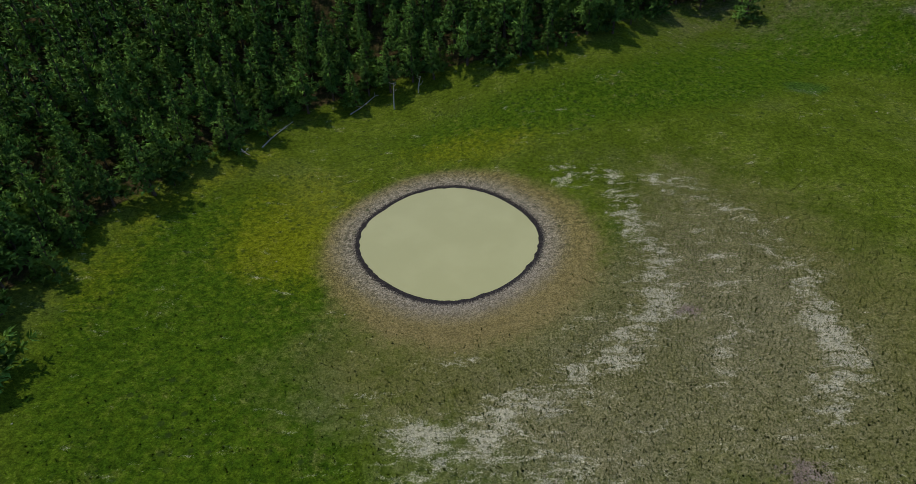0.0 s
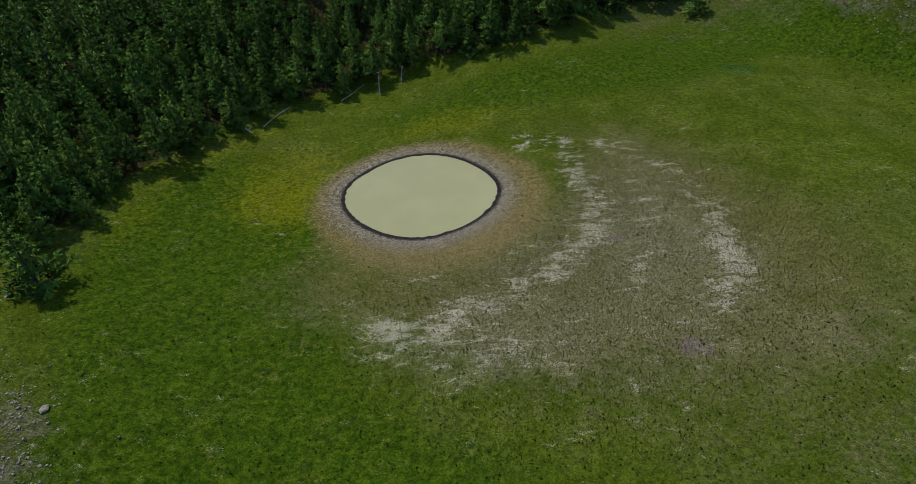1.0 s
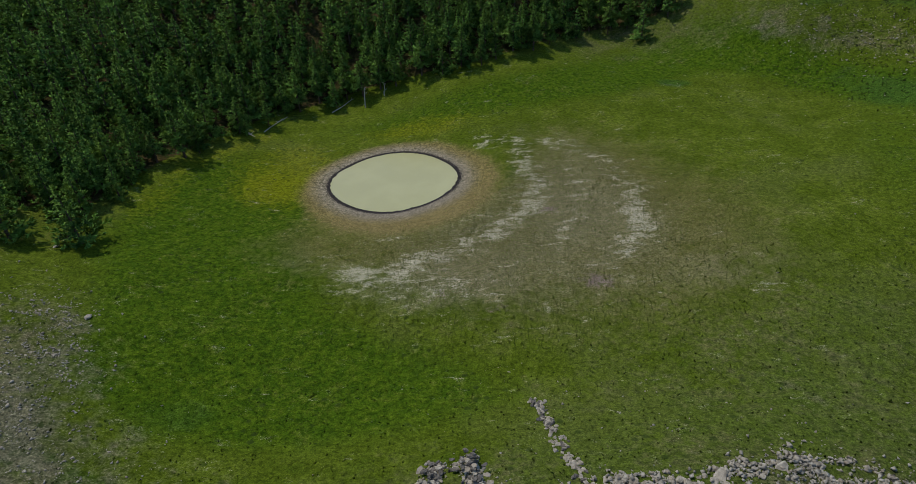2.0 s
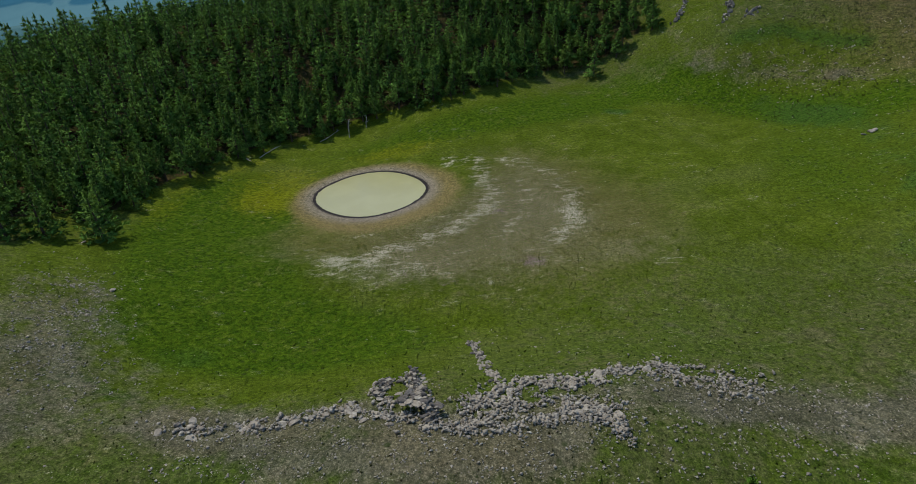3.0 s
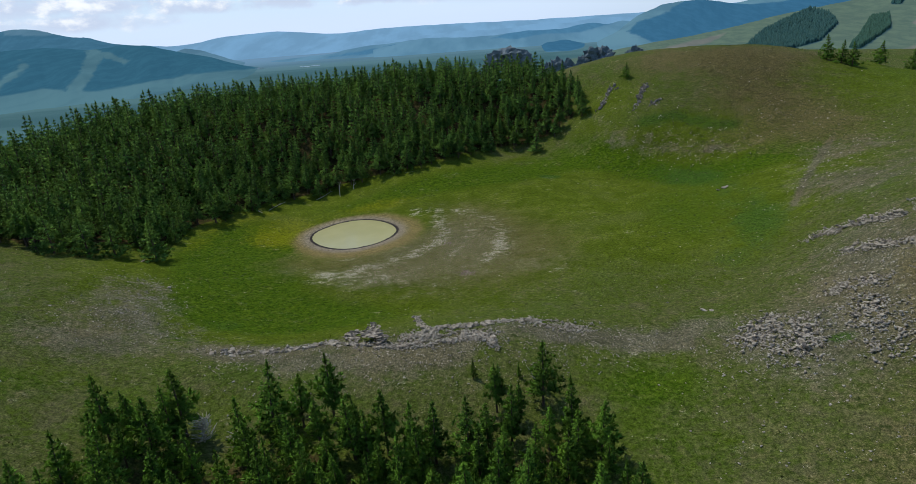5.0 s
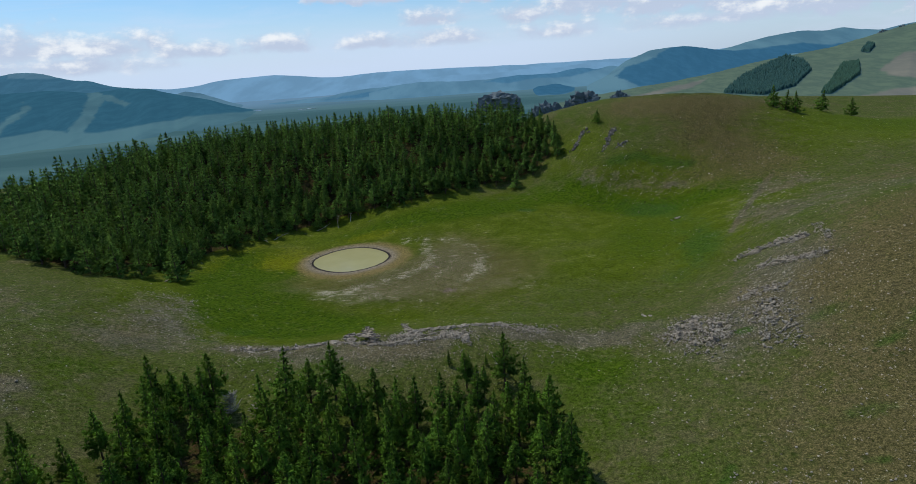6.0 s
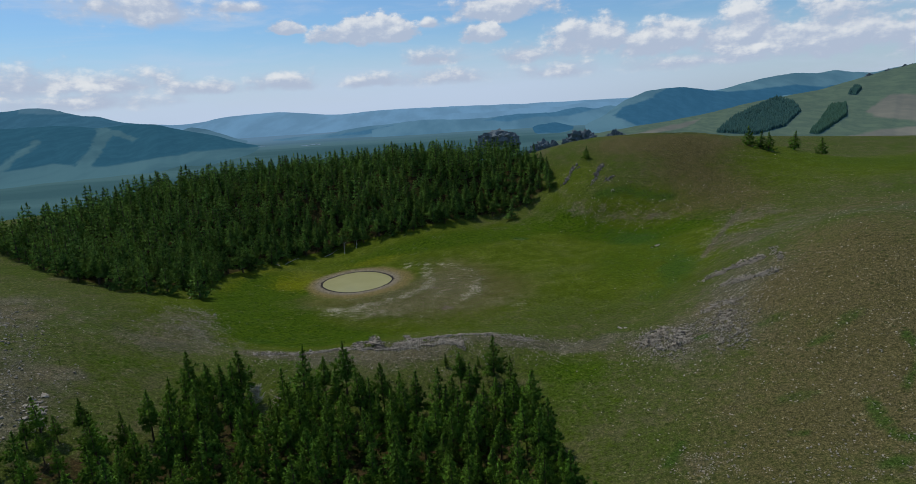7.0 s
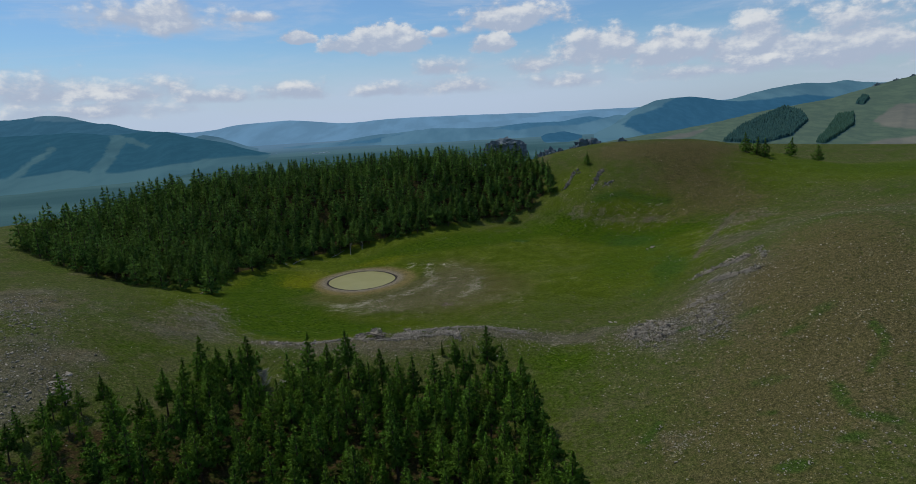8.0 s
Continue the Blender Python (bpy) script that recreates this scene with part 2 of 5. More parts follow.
def stone_material(name, pale, dark, lichen, stain=(0.17, 0.135, 0.10)):
    m, nt = material(name)
    p = nt.nodes.new("ShaderNodeTexCoord").outputs["Object"]
    r = nt.nodes.new("ShaderNodeObjectInfo").outputs["Random"]
    isle = nt.nodes.new("ShaderNodeNewGeometry").outputs["Random Per Island"]
    c = blend(nt, step(nt, grain(nt, p, 1.7, 6, 0.65), 0.36, 0.66), dark, pale)
    c = blend(nt, step(nt, grain(nt, p, 7.0, 4, 0.7), 0.58, 0.68, 0, 0.7), c, lichen)
    tone = calc(nt, "ADD", calc(nt, "MULTIPLY", r, 0.45), calc(nt, "MULTIPLY", isle, 0.55))
    c = blend(nt, calc(nt, "MULTIPLY", isle, 0.5), c, stain)
    c = blend(nt, 1.0, c, blend(nt, tone, (0.70, 0.70, 0.70), (1.14, 1.10, 1.04)), "MULTIPLY")
    finish(nt, c, 0.95, grain(nt, p, 5.0, 6, 0.7), 0.7, 0.12, 0.05)
    return m


def needle_material(name, dark, light):
    m, nt = material(name)
    r = nt.nodes.new("ShaderNodeObjectInfo").outputs["Random"]
    isle = nt.nodes.new("ShaderNodeNewGeometry").outputs["Random Per Island"]
    p = place_of(nt)
    c = blend(nt, isle, dark, light)
    c = blend(nt, step(nt, grain(nt, p, 0.12, 3), 0.40, 0.65, 0, 0.4), c, tuple(a * b for a, b in zip(light, (1.25, 1.0, 0.8))))
    c = blend(nt, step(nt, grain(nt, stretch(nt, p, 1, 1, 0.15), 0.36, 2), 0.50, 0.60, 0, 0.5), c, tuple(a * 0.7 for a in dark))
    c = blend(nt, step(nt, grain(nt, stretch(nt, p, 1, 1, 0.15), 0.41, 2), 0.55, 0.66, 0, 0.5), c, tuple(a * 1.25 for a in light))
    c = blend(nt, calc(nt, "MULTIPLY", r, 0.3), c, (0.066, 0.130, 0.012))
    finish(nt, c, 0.75, gloss=0.12, translucent=0.2)
    return m


def bark_material():
    m, nt = material("pine_bark")
    p = nt.nodes.new("ShaderNodeTexCoord").outputs["Object"]
    c = blend(nt, step(nt, grain(nt, stretch(nt, p, 6, 6, 1.2), 2.0, 5, 0.7), 0.4, 0.62), (0.045, 0.032, 0.024), (0.135, 0.090, 0.060))
    finish(nt, c, 0.9, grain(nt, stretch(nt, p, 8, 8, 1.5), 3.0, 4), 0.6, 0.03, 0.2)
    return m


def dead_wood_material():
    m, nt = material("bleached_wood")
    p = nt.nodes.new("ShaderNodeTexCoord").outputs["Object"]
    c = blend(nt, step(nt, grain(nt, stretch(nt, p, 5, 5, 0.8), 3.0, 5), 0.4, 0.65), (0.30, 0.265, 0.21), (0.58, 0.525, 0.43))
    finish(nt, c, 0.85, gloss=0.2)
    return m


def water_material():
    m, nt = material("silty_water")
    p = place_of(nt)
    c = blend(nt, step(nt, grain(nt, p, 0.16, 4, 0.5), 0.4, 0.7), (0.372, 0.348, 0.155), (0.398, 0.372, 0.170))
    finish(nt, c, 0.15, grain(nt, p, 2.0, 3), 0.04, 0.02, 0.35)
    return m


def mountain_material(name, open_land, wood, haze_glow, scale=0.004):
    """A far slope: open land with dark woods where the mesh says so. Haze is imitated by bluish base colours and light
    that the slope emits.
    """
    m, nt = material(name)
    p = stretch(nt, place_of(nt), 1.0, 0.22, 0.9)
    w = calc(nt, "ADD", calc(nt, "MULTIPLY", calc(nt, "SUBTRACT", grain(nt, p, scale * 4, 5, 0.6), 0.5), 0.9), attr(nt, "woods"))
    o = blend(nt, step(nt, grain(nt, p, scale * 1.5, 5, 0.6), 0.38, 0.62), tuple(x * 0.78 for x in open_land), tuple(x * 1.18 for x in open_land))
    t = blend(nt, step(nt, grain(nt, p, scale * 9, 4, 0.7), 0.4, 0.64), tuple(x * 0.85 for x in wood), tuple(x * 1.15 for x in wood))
    finish(nt, blend(nt, step(nt, w, 0.30, 0.70), o, t), 1.0, gloss=0.0, haze_glow=haze_glow, glow_strength=1.0)
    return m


GROUND = ground_material()
WATER = water_material()
ROCK = stone_material("grey_limestone", (0.600, 0.548, 0.440), (0.300, 0.268, 0.210), (0.140, 0.128, 0.094))
# haze before the far tors is mixed into this stone's bluish colour
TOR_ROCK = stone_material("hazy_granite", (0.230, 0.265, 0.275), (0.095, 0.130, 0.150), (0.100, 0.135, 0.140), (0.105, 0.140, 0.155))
DARK_ROCK = stone_material("dark_granite", (0.220, 0.210, 0.190), (0.090, 0.084, 0.076), (0.060, 0.060, 0.045))
NEEDLES = needle_material("pine_needles", (0.016, 0.048, 0.006), (0.140, 0.300, 0.029))
FAR_NEEDLES = needle_material("larch_needles", (0.014, 0.052, 0.012), (0.170, 0.334, 0.056))
BARK = bark_material()
DEAD = dead_wood_material()


# ---- the lie of the land ----
def hill(x, y, cx, cy, spread, rise):
    return rise * np.exp(-((x - cx) ** 2 + (y - cy) ** 2) / (2 * spread * spread))


def ease(lo, hi, v):
    u = np.clip((v - lo) / (hi - lo), 0.0, 1.0)
    return u * u * (3 - 2 * u)


def basin(x, y):
    """Height of the basin, the ridges round it and the slopes outside."""
    return (-5.42
        + hill(x, y, -97, 45, 40, 19.48)  # forest ridge, west end
        + hill(x, y, -52, 91, 37, 20.5)  # forest ridge
        + hill(x, y, -17, 156, 45, 21.03)  # forest ridge, far side
        + hill(x, y, 22, 87, 31, 15.7)  # forest slope above the pond
        + hill(x, y, 78, 78, 29, 4.16)  # saddle east of the forest
        + hill(x, y, 133, 70, 32, 11)  # brown hill
        + hill(x, y, 154, 77, 53, -14.96)  # hollow behind it
        + hill(x, y, 257, -16, 68, -13.99)  # east slope
        + hill(x, y, 127, 5, 33, -3.3)  # meadow corner
        + hill(x, y, 105, -55, 26, 14.29)  # rocky spur
        + hill(x, y, 171, -97, 61, -5.12)  # slope beside the spur
        + hill(x, y, 81, -42, 20, -8.58)  # foot of the spur
        + hill(x, y, -55, -51, 29, 4.74)  # west slope
        + hill(x, y, -34, -91, 30, 4.59)  # south-west slope
        + hill(x, y, -133, -49, 52, 20.73)  # west shoulder
        + hill(x, y, -5, -69, 17, -6.16)  # hollow
        + hill(x, y, 11, -68, 13, 7.16)  # stone ridge
        + hill(x, y, 51, -62, 14, 2.27)  # stone ridge, east end
        + hill(x, y, -73, -1, 30, -2.78)  # west hollow
        + hill(x, y, 82, 39, 17, -10.88)  # gully
        + hill(x, y, 263, -11, 170, 44.96)  # east upland
        + hill(x, y, 53, -111, 41, -4.12)  # grove hollow
        + hill(x, y, 10, -118, 31, -5.72)  # grove hollow, west
        + hill(x, y, -58, -146, 54, 14.18)  # south-west shoulder
        + hill(x, y, -4, -16, 36, -8.33)  # basin floor
        + hill(x, y, 65, -23, 44, -19.95)  # meadow
        + hill(x, y, 134, 155, 81, 25.08)  # north-east upland
        + hill(x, y, 22, -177, 48, -3.77)  # valley in the south
        + hill(x, y, -19, 42, 19, -8.24)  # forest edge hollow
        + hill(x, y, 45, 64, 19, -15.11)  # forest edge hollow, east
        + hill(x, y, 11, -16, 24, 6.48)  # pond shelf
        + hill(x, y, 33, -66, 9, 4.26)  # stone ridge crest
        + hill(x, y, -9, -68, 9, 3.63)  # stone ridge, west end
        + hill(x, y, 58, -27, 23, 9.06)  # meadow swell
        + hill(x, y, 83, 47, 11, 6.65)  # rock steps
        + hill(x, y, -25, 244, 101, -33.31)  # fall to the north valley
        + hill(x, y, 4, -295, 75, -22.67)  # fall to the south
        + hill(x, y, 195, 130, 48, -10.5)  # fall behind the upland
        + hill(x, y, 275, 95, 60, -10)  # fall behind the upland, east
        + hill(x, y, 88, 100, 20, 4.5)  # top of the brown hill, west
        + hill(x, y, 130, 95, 25, 2.8)  # top of the brown hill
        + hill(x, y, 160, 85, 18, 2)  # top of the brown hill, east
    )


def shore_distance(x, y):
    """Metres outside the water's edge; the pond is a little egg-shaped."""
    a = np.arctan2(y - 1.0, x)
    edge = 10.38 + 0.22 * np.cos(4 * a) + 0.16 * np.cos(2 * a - 4.1) + 0.03 * np.sin(7 * a) + 0.02 * np.sin(13 * a + 1)
    return np.hypot(x, y - 1.0) - edge


def land(x, y):
    x, y = np.asarray(x, float), np.asarray(y, float)
    s = shore_distance(x, y)
    bowl = np.where(s < 0, 0.09 * s, 0.035 * s + 0.004 * s * s)
    b = basin(x, y)
    k = ease(2.5, 13, s)
    b = np.where(s < 40, np.maximum(b, 0.12 + 0.004 * s), b)
    z = bowl * (1 - k) + b * k
    r = np.hypot(x - 30, y + 20)
    away = ease(330, 900, r)
    rise = 62 * ease(0.15, 0.9, (x - 0.25 * (y + 150)) / (np.abs(y) + 400.0)) * ease(0, 400, x)
    plain = -70 + rise * 0.7 + 3 * np.sin(x / 410) * np.cos(y / 530)
    return z * (1 - away) + plain * away


def surface(x, y):
    """The land with its small swells and hummocks."""
    x, y = np.atleast_1d(np.asarray(x, float)), np.atleast_1d(np.asarray(y, float))
    near = ease(205, 185, np.hypot(x - 25, y + 28))
    z = np.zeros(len(x))
    for k in np.flatnonzero(near > 0):
        u, v = float(x[k]), float(y[k])
        z[k] = noise.noise((u * 0.16, v * 0.16, 0.0)) * 0.30 + noise.noise((u * 0.55, v * 0.55, 4.0)) * 0.10
    return land(x, y) + z * near * ease(1.0, 9, shore_distance(x, y))


def height_at(x, y):
    return float(surface(x, y)[0])


def spot(x, y, cx, cy, rx, ry, turn=0.0):
    """1 inside an ellipse, falling to 0 round it."""
    c, s = math.cos(radians(turn)), math.sin(radians(turn))
    u, v = ((x - cx) * c + (y - cy) * s) / rx, ((y - cy) * c - (x - cx) * s) / ry
    return np.exp(-((u * u + v * v) ** 1.5))


def band(x, y, line, wide):
    """1 along a line of points, falling to 0 at its sides."""
    best = np.full(np.shape(x), 1e9)
    for (ax, ay), (bx, by) in zip(line, line[1:]):
        t = np.clip(((x - ax) * (bx - ax) + (y - ay) * (by - ay)) / ((bx - ax) ** 2 + (by - ay) ** 2), 0, 1)
        best = np.minimum(best, np.hypot(x - ax - t * (bx - ax), y - ay - t * (by - ay)))
    return np.exp(-((best / wide) ** 2))


def inside(x, y, ring):
    """Whether points lie in a polygon."""
    hit = np.zeros(np.shape(x), bool)
    for (ax, ay), (bx, by) in zip(ring, ring[1:] + ring[:1]):
        if ay != by:
            hit ^= ((ay > y) != (by > y)) & (x < (bx - ax) * (y - ay) / (by - ay) + ax)
    return hit


def edge_distance(x, y, ring):
    best = np.full(np.shape(x), 1e9)
    for (ax, ay), (bx, by) in zip(ring, ring[1:] + ring[:1]):
        t = np.clip(((x - ax) * (bx - ax) + (y - ay) * (by - ay)) / ((bx - ax) ** 2 + (by - ay) ** 2 + 1e-9), 0, 1)
        best = np.minimum(best, np.hypot(x - ax - t * (bx - ax), y - ay - t * (by - ay)))
    return best


FOREST = [(-56, -26), (-48, -18), (-40.3, -15.5), (-40, -5), (-37, 3), (-33, 14), (-28.3, 23), (-24.6, 30), (-16, 36), (-10, 38.5), (-1, 39), (11, 38.5),
          (18, 40), (25, 45), (34.5, 54), (43, 60.5), (53, 62), (59, 61), (63, 63), (70, 64), (70, 76), (63, 94), (53, 112), (20, 120), (-30, 116), (-62, 98),
          (-82, 70), (-97, 46), (-108, 18), (-106, -4), (-96, -11), (-77, -22), (-60, -31)]
GROVE = [(-13, -86.5), (4.5, -82), (12, -81), (18, -86), (28, -87), (32, -81), (38, -79.5), (42, -85), (45.5, -98), (47, -112), (47, -128), (-29, -128),
         (-29, -118), (-25.5, -111), (-26, -103.5), (-21, -101.5), (-15, -103), (-13, -95)]
SCREE_RIDGE = [(-10, -64.5), (2, -64.2), (7, -63), (13, -64.5), (19, -66), (25, -66), (32, -64), (45, -64), (58, -67)]


def quick_mesh(name, verts, faces, mat=None, smooth=False):
    """A mesh from arrays of corners and of equal-sized faces."""
    verts, faces = np.asarray(verts, np.float32), np.asarray(faces, np.int32)
    me = bpy.data.meshes.new(name)
    me.vertices.add(len(verts))
    me.vertices.foreach_set("co", verts.ravel())
    me.loops.add(faces.size)
    me.loops.foreach_set("vertex_index", faces.ravel())
    me.polygons.add(len(faces))
    me.polygons.foreach_set("loop_start", np.arange(len(faces), dtype=np.int32) * faces.shape[1])
    if smooth:
        me.polygons.foreach_set("use_smooth", np.ones(len(faces), bool))
    me.update(calc_edges=True)
    if mat:
        me.materials.append(mat)
    return me


def build_ground():
    turns = 740
    near = np.arange(0.0, 195, 1.1) + 0.001
    rings = [*near]
    while rings[-1] < 4900:
        rings.append(rings[-1] * 1.028 + 0.2)
    r, a = np.meshgrid(np.array(rings), np.arange(turns) * 2 * math.pi / turns, indexing="ij")
    x, y = (25 + r * np.cos(a)).ravel(), (-28 + r * np.sin(a)).ravel()
    z = surface(x, y)
    shore = shore_distance(x, y)
    i, j = np.meshgrid(np.arange(len(rings) - 1), np.arange(turns), indexing="ij")
    k = (j + 1) % turns
    quads = np.stack([i * turns + j, (i + 1) * turns + j, (i + 1) * turns + k, i * turns + k], -1).reshape(-1, 4)
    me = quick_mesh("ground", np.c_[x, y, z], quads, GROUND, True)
    # distance, which drives the haze painted into the valley's colour
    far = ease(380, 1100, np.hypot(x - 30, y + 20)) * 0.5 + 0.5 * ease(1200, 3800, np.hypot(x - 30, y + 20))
    lush = np.clip(spot(x, y, 24, 0, 84, 56, 6) * 1.35 + spot(x, y, 85, 8, 34, 30) + spot(x, y, -12, -38, 24, 22), 0, 1.2)
    grove_grass = spot(x, y, 50, -73, 12, 6, -6) * 0.6 + spot(x, y, 52, -84, 12, 12, 0) * 0.8 + spot(x, y, -14, -79, 26, 5, -6) * 0.8 + spot(x, y, 24, -108, 34, 24) * 0.9 + spot(x, y, -29, -82, 6, 5) * 0.6 + spot(x, y, -33, -60, 6, 4) * 0.5 + spot(x, y, -24, -89, 6, 5) * 0.7
    upland = spot(x, y, 205, 46, 80, 40, 10) * 1.25 + spot(x, y, 78, 66, 16, 12) * 0.6
    dry = np.clip(1.0 - lush - grove_grass * 0.5 - upland * 0.8, 0, 1) + 0.40 * spot(x, y, 34, -30, 40, 20, -10)
    deep = (spot(x, y, -24, -14, 15, 17, 20) * 1.2 + spot(x, y, -22, -30, 12, 9) * 0.4 + spot(x, y, -14, -38, 13, 16, 30) + spot(x, y, -2, -46, 22, 9, -4) * 0.9 + spot(x, y, -26, 2, 9, 14, -10) * 0.6 + spot(x, y, 14, 28, 34, 8, 12) * 0.8
            + spot(x, y, 48, 42, 24, 13, 30) * 0.8 + band(x, y, [(64, 47), (77, 35), (88, 21), (97, 11), (108, 10), (121, 9)], 7.0) + spot(x, y, 80, -8, 14, 24, -10) * 0.6 + grove_grass * 0.85 + spot(x, y, -27, -54, 3.5, 1.4, 20) + spot(x, y, -22, -58, 3.5, 1.2) + spot(x, y, -16, -60, 4, 1.2, -20)
            + band(x, y, [(19.5, 2.3), (18.5, -7), (14.4, -16.7), (6.6, -19.4)], 1.3) * 0.9 + spot(x, y, 205, 46, 80, 40, 10) * 0.6)
    bare = (spot(x, y, -30, -47, 9, 14, 25) * 0.64 + spot(x, y, -20, -60, 16, 7, 0) * 0.52 + spot(x, y, -27, -68, 10, 5, 0) * 0.6 + band(x, y, [(-6, -66.5), (4, -68), (14, -69.5), (26, -69)], 3.2) * 0.85
            + spot(x, y, 18, -74, 22, 6, 0) * 0.35 + band(x, y, SCREE_RIDGE, 3.0) * 0.72 + band(x, y, [(41, -65), (54, -66), (62, -62)], 3.4) * 0.48 + band(x, y, [(36, -61), (52, -61.5)], 2.2) * 0.4 + spot(x, y, 63, -66, 8, 7) * 0.25
            + band(x, y, [(40, -46), (43.6, -50.3), (49.1, -59.1)], 0.8) * 0.4 + spot(x, y, 76, -71, 14, 12, 30) * 0.75 + spot(x, y, 90, -54, 13, 10, 40) * 0.55 + spot(x, y, 92, -66, 9, 9) * 0.6
            + band(x, y, [(76, 44), (92, 35), (104, 22)], 5.0) * 0.52 + spot(x, y, 99.5, 27, 2.2, 1.2) * 0.8 + spot(x, y, 120, 2, 13, 7, 10) * 0.6 + spot(x, y, 107, -18, 8, 12) * 0.45
            + spot(x, y, 128, -30, 38, 28) * 0.52 + spot(x, y, 92, -92, 26, 26) * 0.36 + spot(x, y, 150, -90, 60, 40) * 0.45 + spot(x, y, -58, -62, 22, 16) * 0.55
            + spot(x, y, -38, -100, 12, 14) * 0.75 + band(x, y, [(-64, -62), (-45, -79), (-36, -92), (-30, -102), (-27, -112)], 7.0) * 0.44 + spot(x, y, -30, -88, 4, 3) * 0.5 + spot(x, y, 63, -107, 4, 3) * 0.5 + spot(x, y, 83, -113, 9, 5) * 0.3 + spot(x, y, 75, 56, 9, 6, 60) * 0.35 + band(x, y, [(97, -22), (106.5, -9), (116, 2.3), (124, 11.6)], 0.7) * 0.6)
    heath = (band(x, y, [(100, 78), (114, 68), (126, 58), (118, 45), (121, 30), (123, 17)], 15.0) * 0.85 + spot(x, y, 140, 70, 24, 14) * 0.5 + band(x, y, [(80, 44), (96, 33), (107, 22)], 6.0) * 0.3
             + band(x, y, [(110, -62), (100, -80), (84, -94), (74, -106), (66, -122)], 17.0) * 0.78 + spot(x, y, 102, -78, 12, 12) * 0.6 + spot(x, y, 86, -106, 9, 7) * 0.7 + spot(x, y, 96, -97, 9, 6) * 0.6 + spot(x, y, 92, -70, 6, 6) * 0.6 + spot(x, y, 140, -20, 20, 14) * 0.5)
    salt = (band(x, y, [(15.5, 12.6), (20.8, 11.8), (21.2, 5.8), (22.0, -0.2), (23.0, -4.5), (21.4, -11.6), (17.8, -16.1), (13.6, -19.9), (7.8, -22.8), (2.4, -26), (-2.3, -27.2)], 2.4) * 0.55
            + band(x, y, [(26.1, 10.4), (31.2, 7.8), (35, 0.6), (36.7, -7), (36.2, -15), (34.8, -21), (31.8, -24)], 2.2) * 0.46 + spot(x, y, 6, -29.5, 8.5, 4.6, -8) * 0.38 + spot(x, y, 36, -18, 1.8, 5, 10) * 0.30
            + band(x, y, [(28.6, 4), (29.4, -6), (27.6, -15), (24.4, -21)], 1.8) * 0.30 + spot(x, y, 3, -18.6, 5, 0.9, 4) * 0.36 + spot(x, y, 12.4, -14.6, 2.6, 0.9, 40) * 0.34 + spot(x, y, -7, -24, 4, 2.2, -30) * 0.16
            + spot(x, y, 46.6, -33.5, 2.6, 1.2) * 0.5 + spot(x, y, 52.8, 30.8, 2.5, 0.9) * 0.45 + spot(x, y, 27, -16, 13, 17, 10) * 0.13 + spot(x, y, 18, -32, 20, 8) * 0.12)
    pale = spot(x, y, 22, -20, 21, 15, -14) * 0.62 + spot(x, y, 30, -4, 9, 17, 8) * 0.55 + spot(x, y, 6, -29, 13, 6, -8) * 0.45 + spot(x, y, 44, -30, 8, 4) * 0.3 + spot(x, y, -10, -23, 7, 3.5, -25) * 0.25
    worn = spot(x, y, 10, -17, 24, 11, -8) * 0.85 + spot(x, y, 26, -22, 24, 20, 0) * 0.6 + spot(x, y, 28, 2, 12, 18, 8) * 0.5 + spot(x, y, -12, -22, 10, 6, -20) * 0.30 + spot(x, y, 40, -10, 16, 26, 10) * 0.45
    yellow = spot(x, y, -18, 4, 10, 14, 20) * 0.75 + spot(x, y, 3, 21, 12, 4.5, 4) * 0.65 + spot(x, y, -36, -8, 3.4, 9, 0) * 0.45 + band(x, y, [(-36, 2), (-31, 13), (-26, 21)], 1.8) * 0.5 + spot(x, y, -20, -2, 6, 6) * 0.4
    litter = np.where(inside(x, y, FOREST), ease(0.8, 4.5, edge_distance(x, y, FOREST)), 0.0) + 0.6 * np.where(inside(x, y, GROVE), ease(1, 6, edge_distance(x, y, GROVE)), 0.0)
